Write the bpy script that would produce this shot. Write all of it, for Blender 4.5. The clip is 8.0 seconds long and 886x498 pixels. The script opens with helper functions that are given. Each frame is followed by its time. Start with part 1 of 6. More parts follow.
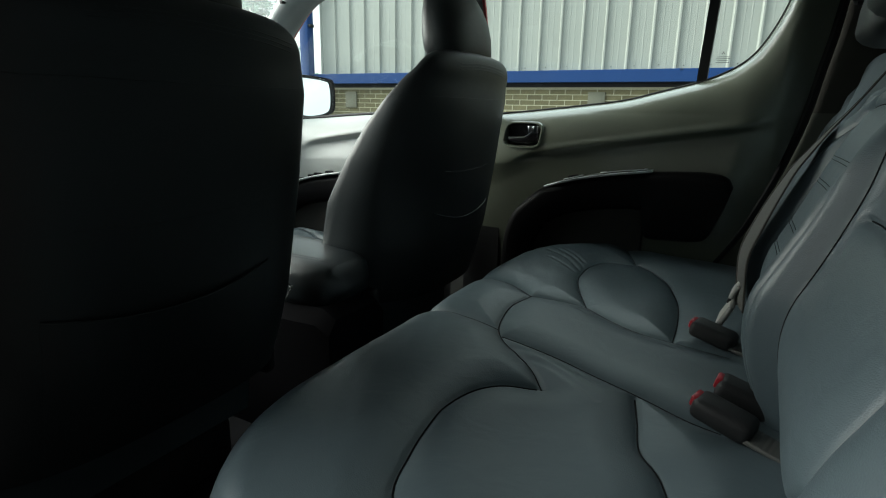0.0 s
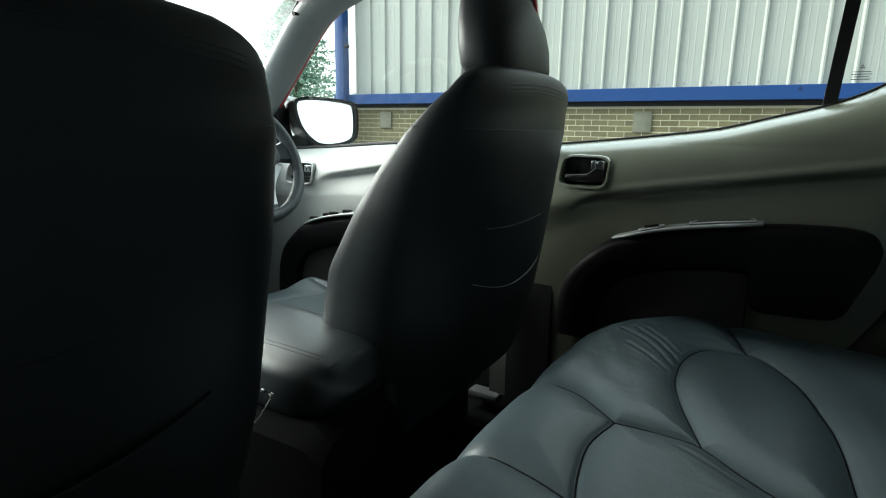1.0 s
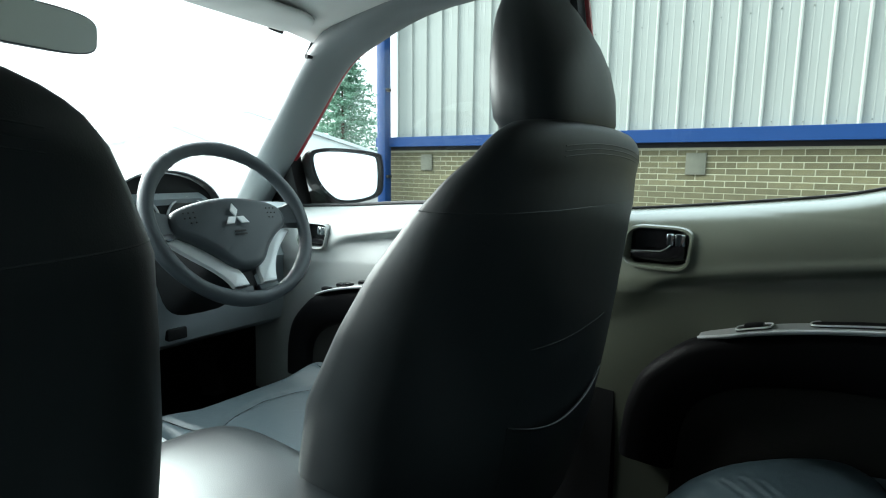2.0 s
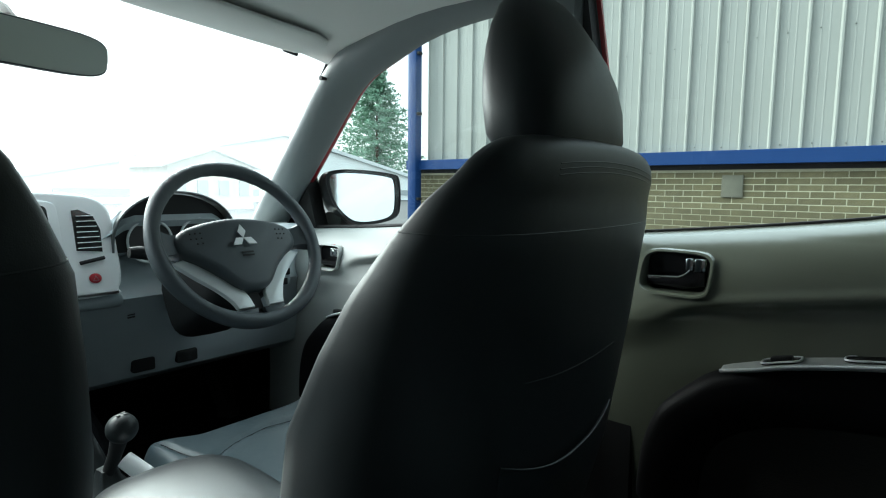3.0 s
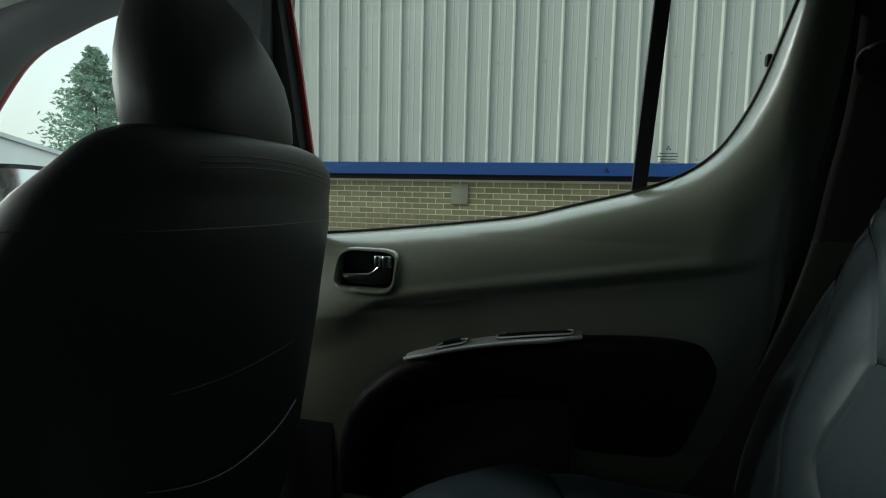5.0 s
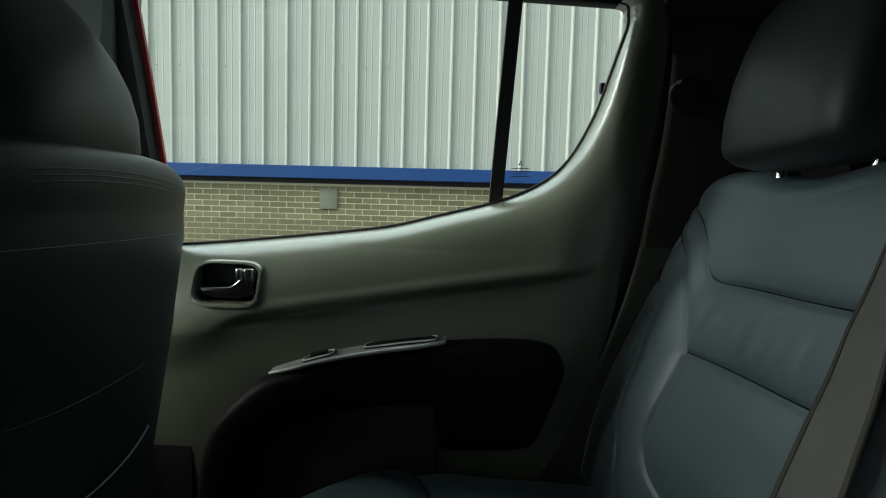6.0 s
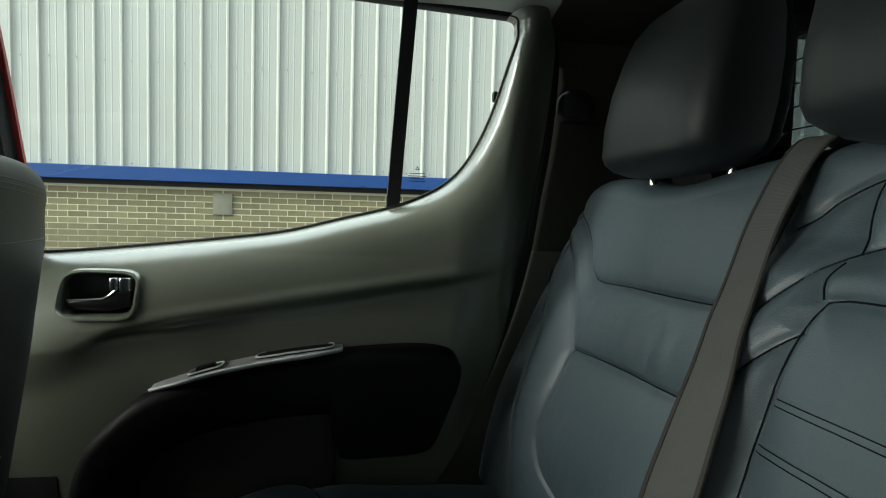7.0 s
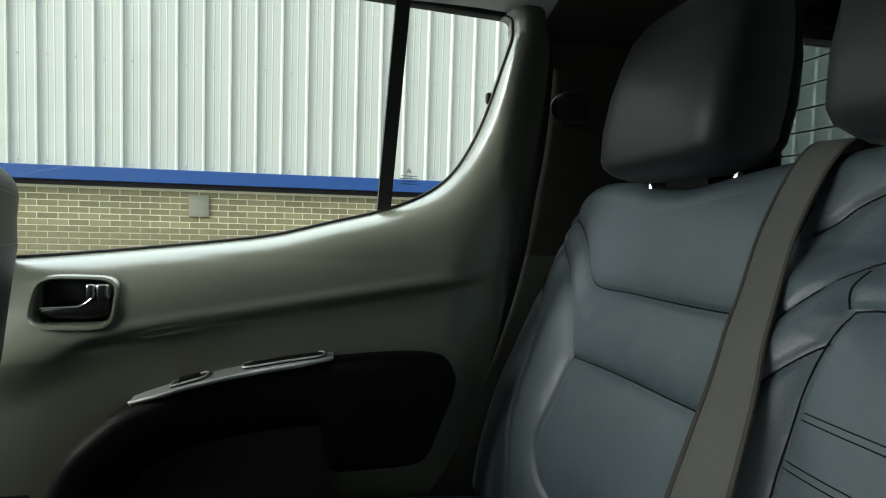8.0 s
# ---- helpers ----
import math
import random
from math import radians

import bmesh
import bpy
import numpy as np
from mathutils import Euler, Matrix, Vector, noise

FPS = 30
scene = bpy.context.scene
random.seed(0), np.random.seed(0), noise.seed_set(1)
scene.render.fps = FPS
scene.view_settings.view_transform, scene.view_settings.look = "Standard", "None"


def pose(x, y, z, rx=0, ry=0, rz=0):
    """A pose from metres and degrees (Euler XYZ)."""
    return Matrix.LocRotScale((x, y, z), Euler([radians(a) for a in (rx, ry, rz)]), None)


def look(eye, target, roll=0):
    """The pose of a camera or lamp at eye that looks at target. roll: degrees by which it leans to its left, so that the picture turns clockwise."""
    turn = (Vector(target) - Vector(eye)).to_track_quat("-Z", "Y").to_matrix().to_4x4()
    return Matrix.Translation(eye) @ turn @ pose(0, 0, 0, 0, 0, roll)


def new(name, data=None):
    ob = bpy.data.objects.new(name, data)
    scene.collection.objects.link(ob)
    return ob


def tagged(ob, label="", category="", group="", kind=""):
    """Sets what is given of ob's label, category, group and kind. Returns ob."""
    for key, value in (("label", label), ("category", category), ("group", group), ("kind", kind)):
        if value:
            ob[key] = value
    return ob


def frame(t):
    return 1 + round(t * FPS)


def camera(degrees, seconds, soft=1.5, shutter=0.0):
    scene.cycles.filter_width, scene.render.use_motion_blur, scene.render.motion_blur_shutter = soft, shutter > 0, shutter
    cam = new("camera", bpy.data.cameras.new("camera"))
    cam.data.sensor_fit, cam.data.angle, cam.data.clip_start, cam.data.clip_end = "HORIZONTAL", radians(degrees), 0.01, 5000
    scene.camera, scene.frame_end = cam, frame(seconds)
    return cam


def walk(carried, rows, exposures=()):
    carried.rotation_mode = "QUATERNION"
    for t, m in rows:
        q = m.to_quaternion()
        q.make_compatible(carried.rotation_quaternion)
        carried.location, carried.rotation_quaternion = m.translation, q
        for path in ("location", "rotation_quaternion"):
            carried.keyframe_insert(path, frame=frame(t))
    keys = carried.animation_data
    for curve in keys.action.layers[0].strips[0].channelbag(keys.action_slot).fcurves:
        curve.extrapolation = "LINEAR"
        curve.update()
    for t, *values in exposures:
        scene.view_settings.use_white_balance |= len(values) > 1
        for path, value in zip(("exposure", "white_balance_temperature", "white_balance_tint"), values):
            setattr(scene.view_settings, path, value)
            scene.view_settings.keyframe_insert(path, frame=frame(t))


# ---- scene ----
cam = camera(77.0, 8.0, soft=1.1)
PATH = [
    (0, (0.645, -0.926, 1.26), (-0.276, 0.781, 0.774), 1.1),
    (0.5, (0.539, -0.79, 1.296), (-0.471, 0.876, 0.845), 0.7),
    (1, (0.463, -0.618, 1.289), (-0.573, 1.039, 0.862), 0.9),
    (1.5, (0.397, -0.436, 1.306), (-0.675, 1.209, 0.926), 0.9),
    (2, (0.322, -0.355, 1.335), (-0.854, 1.236, 1.041), 0.6),
    (2.2, (0.292, -0.358, 1.336), (-0.905, 1.221, 1.069), 0.8),
    (3.3, (0.361, -0.263, 1.326), (-0.921, 1.258, 1.122), 0.6),
    (3.5, (0.374, -0.251, 1.322), (-0.864, 1.308, 1.124), 0.7),
    (4, (0.402, -0.241, 1.32), (-0.625, 1.463, 1.123), 0.8),
    (4.5, (0.419, -0.232, 1.317), (-0.345, 1.607, 1.128), 1.1),
    (6, (0.441, -0.254, 1.335), (0.38, 1.739, 1.183), 1.5),
    (6.5, (0.445, -0.256, 1.335), (0.6, 1.734, 1.201), 1.6),
    (7, (0.453, -0.251, 1.332), (0.734, 1.726, 1.212), 1.6),
    (7.5, (0.452, -0.243, 1.329), (0.799, 1.724, 1.215), 1.6),
    (8, (0.432, -0.222, 1.334), (0.788, 1.743, 1.224), 1.7),
]
walk(cam, [(t, look(eye, target, roll)) for t, eye, target, roll in PATH],
     exposures=[(0.0, 1.2, 6450, 3), (1.0, 1.55, 6400, 4), (1.6, 1.75, 6150, 3), (2.2, 1.65, 6000, 2), (3.5, 0.9, 6050, 1), (4.5, 0.35, 6250, 0), (6.0, 1.1, 6550, 2), (7.0, 1.5, 6600, 6), (8.0, 1.7, 6600, 8)])

# ---- light: a bright overcast day ----
world = bpy.data.worlds.new("overcast_sky")
scene.world = world
world.use_nodes = True
wn = world.node_tree
sky = wn.nodes.new("ShaderNodeTexSky")
sky.sky_type, sky.sun_disc = "NISHITA", False
sky.sun_elevation, sky.sun_rotation = radians(31), radians(-96)
sky.air_density, sky.dust_density, sky.ozone_density = 1.0, 4.0, 1.0
grey = wn.nodes.new("ShaderNodeMixRGB")
grey.inputs[0].default_value = 0.75
grey.inputs[2].default_value = (7.5, 8.0, 8.2, 1)
wn.links.new(sky.outputs[0], grey.inputs[1])
# an overcast sky is about three times as bright overhead as at the horizon
where = wn.nodes.new("ShaderNodeTexCoord")
axes = wn.nodes.new("ShaderNodeSeparateXYZ")
rise = wn.nodes.new("ShaderNodeMapRange")
rise.inputs["To Min"].default_value, rise.inputs["To Max"].default_value = 0.74, 1.62
cloud = wn.nodes.new("ShaderNodeMixRGB")
cloud.blend_type = "MULTIPLY"
cloud.inputs[0].default_value = 1.0
wn.links.new(where.outputs["Generated"], axes.inputs[0])
wn.links.new(axes.outputs["Z"], rise.inputs["Value"])
wn.links.new(grey.outputs[0], cloud.inputs[1])
wn.links.new(rise.outputs[0], cloud.inputs[2])
wn.links.new(cloud.outputs[0], wn.nodes["Background"].inputs[0])
wn.nodes["Background"].inputs[1].default_value = 0.118
sun = new("sun", bpy.data.lights.new("sun", "SUN"))
sun.data.energy, sun.data.angle, sun.data.color = 5.0, radians(60), (1.0, 0.98, 0.95)
sun.matrix_world = look((-14, -1.5, 8.5), (0, 0, 0))


# ---- materials ----
def material(name, colour, rough=0.5, metal=0.0, var=0.15, scale=6.0, grain=0.1, grain_scale=300.0, kind="noise", spec=0.5, coat=0.0, fleck=0.0, coat_rough=0.03, wrinkle=0.0):
    """Principled surface with stains at one scale and a fine relief at another."""
    m = bpy.data.materials.new(name)
    m.use_nodes = True
    nt = m.node_tree
    p = nt.nodes["Principled BSDF"]
    p.inputs["Metallic"].default_value = metal
    p.inputs["Specular IOR Level"].default_value = spec
    p.inputs["Coat Weight"].default_value = coat
    p.inputs["Coat Roughness"].default_value = coat_rough
    tc = nt.nodes.new("ShaderNodeTexCoord")
    n1 = nt.nodes.new("ShaderNodeTexNoise")
    n1.inputs["Scale"].default_value, n1.inputs["Detail"].default_value = scale, 6
    nt.links.new(tc.outputs["Object"], n1.inputs["Vector"])
    mix = nt.nodes.new("ShaderNodeMixRGB")
    dark = tuple(c * (1 - var) for c in colour)
    light = tuple(min(1, c * (1 + var)) for c in colour)
    mix.inputs[1].default_value, mix.inputs[2].default_value = (*dark, 1), (*light, 1)
    nt.links.new(n1.outputs["Fac"], mix.inputs[0])
    nt.links.new(mix.outputs[0], p.inputs["Base Color"])
    rr = nt.nodes.new("ShaderNodeMapRange")
    rr.inputs["To Min"].default_value, rr.inputs["To Max"].default_value = max(0.02, rough - 0.08), min(1, rough + 0.08)
    nt.links.new(n1.outputs["Fac"], rr.inputs["Value"])
    nt.links.new(rr.outputs[0], p.inputs["Roughness"])
    if grain:
        if kind == "weave":
            n2 = nt.nodes.new("ShaderNodeTexWave")
            n2.bands_direction = "Z"
            n2.inputs["Distortion"].default_value = 0.05
        elif kind == "voronoi":
            n2 = nt.nodes.new("ShaderNodeTexVoronoi")
            n2.feature = "DISTANCE_TO_EDGE"
        else:
            n2 = nt.nodes.new("ShaderNodeTexNoise")
            n2.inputs["Detail"].default_value = 4
        n2.inputs["Scale"].default_value = grain_scale
        nt.links.new(tc.outputs["Object"], n2.inputs["Vector"])
        b = nt.nodes.new("ShaderNodeBump")
        b.inputs["Strength"].default_value, b.inputs["Distance"].default_value = grain, 0.002
        nt.links.new(n2.outputs[0], b.inputs["Height"])
        nt.links.new(b.outputs[0], p.inputs["Normal"])
        if wrinkle:
            n3 = nt.nodes.new("ShaderNodeTexNoise")
            n3.inputs["Scale"].default_value, n3.inputs["Detail"].default_value = 26, 3
            n3.inputs["Distortion"].default_value = 0.9
            nt.links.new(tc.outputs["Object"], n3.inputs["Vector"])
            b2 = nt.nodes.new("ShaderNodeBump")
            b2.inputs["Strength"].default_value, b2.inputs["Distance"].default_value = wrinkle, 0.006
            nt.links.new(n3.outputs[0], b2.inputs["Height"])
            nt.links.new(b2.outputs[0], b.inputs["Normal"])
    if fleck:
        info = nt.nodes.new("ShaderNodeObjectInfo")
        hsv = nt.nodes.new("ShaderNodeHueSaturation")
        mr = nt.nodes.new("ShaderNodeMapRange")
        mr.inputs["To Min"].default_value, mr.inputs["To Max"].default_value = 1 - fleck, 1 + fleck
        nt.links.new(info.outputs["Random"], mr.inputs["Value"])
        nt.links.new(mr.outputs[0], hsv.inputs["Value"])
        nt.links.new(mix.outputs[0], hsv.inputs["Color"])
        nt.links.new(hsv.outputs[0], p.inputs["Base Color"])
    return m


def glass_material(name, tint=(0.93, 0.97, 0.95), gloss=1.0, haze=0.0):
    m = bpy.data.materials.new(name)
    m.use_nodes = True
    nt = m.node_tree
    nt.nodes.remove(nt.nodes["Principled BSDF"])
    clear = nt.nodes.new("ShaderNodeBsdfTransparent")
    clear.inputs[0].default_value = (*tint, 1)
    shine = nt.nodes.new("ShaderNodeBsdfGlossy")
    shine.inputs["Roughness"].default_value = 0.02
    facing = nt.nodes.new("ShaderNodeLayerWeight")
    fr = nt.nodes.new("ShaderNodeMath")
    fr.operation = "POWER"
    fr.inputs[1].default_value = 5.0
    nt.links.new(facing.outputs["Facing"], fr.inputs[0])
    mul = nt.nodes.new("ShaderNodeMath")
    mul.operation = "MULTIPLY_ADD"
    mul.inputs[1].default_value, mul.inputs[2].default_value = 0.6 * gloss, 0.025 * gloss
    mix = nt.nodes.new("ShaderNodeMixShader")
    nt.links.new(fr.outputs[0], mul.inputs[0])
    nt.links.new(mul.outputs[0], mix.inputs[0])
    nt.links.new(clear.outputs[0], mix.inputs[1])
    nt.links.new(shine.outputs[0], mix.inputs[2])
    # pale film that washes out the view as glare would
    if haze:
        film = nt.nodes.new("ShaderNodeBsdfTranslucent")
        film.inputs[0].default_value = (0.92, 0.97, 1.0, 1)
        mottle = nt.nodes.new("ShaderNodeTexNoise")
        mottle.inputs["Scale"].default_value, mottle.inputs["Detail"].default_value = 3.0, 5
        much = nt.nodes.new("ShaderNodeMapRange")
        much.inputs["To Min"].default_value, much.inputs["To Max"].default_value = haze * 0.6, haze * 1.4
        coated = nt.nodes.new("ShaderNodeMixShader")
        nt.links.new(mottle.outputs["Fac"], much.inputs["Value"])
        nt.links.new(much.outputs[0], coated.inputs[0])
        nt.links.new(mix.outputs[0], coated.inputs[1])
        nt.links.new(film.outputs[0], coated.inputs[2])
        mix = coated
    nt.links.new(mix.outputs[0], nt.nodes["Material Output"].inputs[0])
    return m


WHEEL_GREY = material("dark_grey_wheel_leather", (0.060, 0.073, 0.083), 0.42, var=0.08, scale=8, grain=0.25, grain_scale=450, kind="voronoi")
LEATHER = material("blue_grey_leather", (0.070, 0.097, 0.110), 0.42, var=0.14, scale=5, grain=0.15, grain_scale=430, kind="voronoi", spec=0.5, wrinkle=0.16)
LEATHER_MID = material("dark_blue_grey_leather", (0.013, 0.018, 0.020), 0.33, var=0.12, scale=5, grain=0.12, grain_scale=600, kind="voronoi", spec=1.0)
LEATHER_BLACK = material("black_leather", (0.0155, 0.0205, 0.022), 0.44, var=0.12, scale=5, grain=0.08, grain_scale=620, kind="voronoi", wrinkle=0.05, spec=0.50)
THREAD = material("dark_seam_thread", (0.006, 0.007, 0.008), 0.8, grain=0.3, grain_scale=900, spec=0.1)
# blacker than the other plastics: the console's shade is in the colour
CONSOLE_SHADED = material("shaded_black_console_plastic", (0.005, 0.005, 0.006), 0.8, var=0.2, scale=8, grain=0.2, grain_scale=450, kind="voronoi", spec=0.04)
# darker copy of the door's grey, with the shade beside the bench in it
TRIM_SHADED = material("shaded_warm_grey_trim_plastic", (0.085, 0.094, 0.072), 0.45, var=0.10, scale=3, grain=0.14, grain_scale=600, kind="voronoi", spec=0.5)
# warm grey, toned down for the dimmer rear of the cabin
BEIGE = material("dimmed_warm_grey_door_plastic", (0.150, 0.168, 0.128), 0.22, var=0.10, scale=3, grain=0.14, grain_scale=600, kind="voronoi", spec=1.0, coat=1.0, coat_rough=0.18)
# grey kept paler than the rear door's, for the stronger light in front
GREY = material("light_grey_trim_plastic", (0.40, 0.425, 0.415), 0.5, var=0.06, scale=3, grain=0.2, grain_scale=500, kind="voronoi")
DASH_GREY = material("mid_grey_dash_plastic", (0.42, 0.475, 0.505), 0.5, var=0.08, scale=4, grain=0.25, grain_scale=450, kind="voronoi")
BLACK = material("black_plastic", (0.020, 0.021, 0.022), 0.52, var=0.2, scale=8, grain=0.25, grain_scale=450, kind="voronoi", spec=0.25)
PILLAR_FRONT = material("blue_grey_pillar_plastic", (0.165, 0.185, 0.19), 0.5, var=0.08, scale=3, grain=0.2, grain_scale=500, kind="voronoi")
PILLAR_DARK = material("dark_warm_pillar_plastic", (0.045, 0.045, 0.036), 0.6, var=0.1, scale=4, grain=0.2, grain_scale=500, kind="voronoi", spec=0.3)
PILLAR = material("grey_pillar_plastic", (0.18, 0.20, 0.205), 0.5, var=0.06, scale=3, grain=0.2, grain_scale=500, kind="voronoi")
ARMBLACK = material("matt_black_armrest_plastic", (0.009, 0.009, 0.010), 0.5, var=0.2, scale=8, grain=0.2, grain_scale=450, kind="voronoi", spec=0.13)
FABRIC = material("dark_door_fabric", (0.036, 0.035, 0.032), 0.9, var=0.15, scale=12, grain=0.5, grain_scale=500)
GLOSSBLACK = material("glossy_black_plastic", (0.010, 0.010, 0.011), 0.15, grain=0)
RUBBER = material("black_rubber_seal", (0.012, 0.012, 0.013), 0.6, grain=0.2, grain_scale=200)
SILVER = material("satin_silver_plastic", (0.86, 0.89, 0.90), 0.34, metal=0.08, var=0.04, scale=10, grain=0.05, grain_scale=900)
# near-white instead of chrome: the badge's reflection is put into the colour
BADGE = material("badge_reflection_white", (0.90, 0.91, 0.92), 0.3, metal=0.15, var=0.02, grain=0)
CHROME = material("chrome", (0.82, 0.83, 0.83), 0.08, metal=1.0, var=0.02, grain=0)
HEADLINER = material("grey_headliner_cloth", (0.64, 0.655, 0.63), 0.95, var=0.06, scale=4, grain=0.4, grain_scale=700)
CARPET = material("black_carpet", (0.014, 0.0145, 0.016), 0.98, var=0.3, scale=30, grain=0.8, grain_scale=600, spec=0.08)
RED = material("red_car_paint", (0.36, 0.010, 0.016), 0.30, var=0.05, coat=0.5, grain=0)
REDPLASTIC = material("red_button_plastic", (0.36, 0.010, 0.022), 0.35, grain=0)
BELT = material("grey_seat_belt_webbing", (0.084, 0.088, 0.083), 0.75, var=0.10, scale=20, grain=0.25, grain_scale=240, kind="weave")
PALEPLASTIC = material("pale_grey_belt_plastic", (0.34, 0.35, 0.33), 0.5, grain=0.1)
BELTDARK = material("dark_grey_belt_webbing", (0.05, 0.048, 0.044), 0.85, var=0.08, scale=20, grain=0.5, grain_scale=700, spec=0.2)
DIMMIRROR = material("dim_mirror_silver", (0.46, 0.50, 0.50), 0.35, metal=1.0, var=0.0, grain=0)
MIRROR = material("mirror_silver", (0.75, 0.77, 0.78), 0.01, metal=1.0, var=0.0, grain=0)
GLASS = glass_material("clear_car_glass")
DARKGLASS = glass_material("rear_privacy_glass", (0.56, 0.60, 0.60))
# glare over the bright view outside, put into the glass as a film
HAZY = glass_material("hazy_windscreen_glass", haze=0.06)
BRICK = material("buff_brick", (0.147, 0.131, 0.072), 0.9, var=0.35, scale=9, grain=0.6, grain_scale=90, fleck=0.22)
MORTAR = material("pale_mortar", (0.45, 0.43, 0.31), 0.95, var=0.15, scale=5, grain=0.5, grain_scale=150)
CLAD = material("pale_green_grey_cladding", (0.306, 0.320, 0.294), 0.45, var=0.07, scale=1.2, grain=0.05, grain_scale=40)
BLUE = material("blue_painted_steel", (0.010, 0.042, 0.150), 0.55, var=0.10, scale=2, grain=0.05, grain_scale=60, spec=0.2)
CONCRETE = material("grey_cement_plate", (0.165, 0.162, 0.125), 0.9, var=0.2, scale=12, grain=0.4, grain_scale=120)
# for the added wall: dark, so that little light bounces into the cabin
BLOCKER = material("dark_light_blocker", (0.035, 0.034, 0.032), 0.9, var=0.2, scale=2, grain=0.4, grain_scale=60)
ASPHALT = material("asphalt", (0.05, 0.05, 0.052), 0.95, var=0.25, scale=0.7, grain=0.6, grain_scale=90)
WHITE = material("white_painted_sheet", (0.84, 0.85, 0.84), 0.6, var=0.06, scale=0.6, grain=0.1, grain_scale=20)
TIMBER = material("weathered_pale_board", (0.62, 0.57, 0.48), 0.8, var=0.25, scale=3, grain=0.3, grain_scale=40)
ROOFGREY = material("grey_sheet_roof", (0.66, 0.68, 0.68), 0.7, var=0.15, scale=0.8, grain=0.2, grain_scale=10)
BARK = material("brown_bark", (0.09, 0.065, 0.045), 0.95, var=0.3, scale=5, grain=0.8, grain_scale=25)
LEAF = material("conifer_green", (0.15, 0.26, 0.18), 0.8, var=0.5, scale=1.5, grain=0.2, grain_scale=10)
PRINT = material("grey_print", (0.05, 0.05, 0.05), 0.6, grain=0)
LAMPGREY = material("pale_dial_face", (0.35, 0.37, 0.38), 0.4, grain=0)


# ---- mesh helpers ----
PLACE = Matrix.Identity(4)  # where the section being built stands
FRONT = Matrix.Translation((-0.012, -0.0082, -0.0801)) @ Matrix.Scale(1.07, 4)  # dashboard, windscreen and bonnet


def thing(name, base, label, category, kind="", group=""):
    ob = new(name)
    ob.location = PLACE @ Vector(base)
    ob.empty_display_size = 0.05
    bpy.context.view_layer.update()
    return tagged(ob, label, category, group, kind)


def root_of(ob):
    while ob.parent:
        ob = ob.parent
    return ob


def finish(bm, name, mat, smooth=True):
    me = bpy.data.meshes.new(name)
    bmesh.ops.recalc_face_normals(bm, faces=bm.faces)
    bm.to_mesh(me)
    bm.free()
    me.materials.append(mat)
    if smooth:
        me.shade_smooth()
        me.set_sharp_from_angle(angle=radians(38))
    return me


def part(name, bm, mat, parent, label="", smooth=True):
    """One mesh object under a thing or a part; the bmesh is given in world metres."""
    base = root_of(parent).location
    bmesh.ops.transform(bm, matrix=PLACE, verts=bm.verts)
    bmesh.ops.translate(bm, verts=bm.verts, vec=-base)
    ob = new(name, finish(bm, name, mat, smooth))
    ob.parent = parent
    if label:
        ob["label"] = label
    return ob


def single(name, bm, mat, label, category="", kind="", group="", smooth=True):
    """One mesh object that is a whole thing."""
    bmesh.ops.transform(bm, matrix=PLACE, verts=bm.verts)
    ob = new(name, finish(bm, name, mat, smooth))
    return tagged(ob, label, category, group, kind)


def V(*a):
    return Vector(a)


def loft(bm, rings, cap=True, closed=True, wrap=False):
    rows = [[bm.verts.new(p) for p in r] for r in rings]
    n = len(rows[0])
    pairs = list(zip(rows, rows[1:])) + ([(rows[-1], rows[0])] if wrap else [])
    for a, b in pairs:
        for i in range(n if closed else n - 1):
            j = (i + 1) % n
            bm.faces.new((a[i], a[j], b[j], b[i]))
    if cap and closed and not wrap:
        bm.faces.new(rows[0][::-1])
        bm.faces.new(rows[-1])
    return rows


def tube(bm, pts, r, n=8, closed=False, flat=1.0):
    """A round bar along a line of points; flat squeezes it along its second axis."""
    pts = [Vector(p) for p in pts]
    rings, up = [], None
    m = len(pts)
    for i, p in enumerate(pts):
        a = pts[(i - 1) % m] if closed or i else p
        b = pts[(i + 1) % m] if closed or i < m - 1 else p
        d = (b - a).normalized()
        if up is None:
            up = Vector((0, 0, 1)) if abs(d.z) < 0.8 else Vector((1, 0, 0))
        side = d.cross(up).normalized()
        up = side.cross(d).normalized()
        rad = r[i] if isinstance(r, (list, tuple)) else r
        rings.append([p + side * math.cos(2 * math.pi * k / n) * rad + up * math.sin(2 * math.pi * k / n) * rad * flat for k in range(n)])
    loft(bm, rings, cap=not closed, wrap=closed)


def rbox(bm, c, size, r=0.01, seg=2, m=None):
    """A box with rounded edges."""
    made = bmesh.ops.create_cube(bm, size=1.0)["verts"]
    bmesh.ops.scale(bm, verts=made, vec=size)
    edges = list({e for v in made for e in v.link_edges})
    if r > 0:
        out = bmesh.ops.bevel(bm, geom=edges, offset=r, segments=seg, profile=0.5, affect="EDGES")
        made = list({v for f in out["faces"] for v in f.verts} | {v for v in made if v.is_valid})
    if m is not None:
        bmesh.ops.transform(bm, matrix=m, verts=made)
    bmesh.ops.translate(bm, verts=made, vec=c)


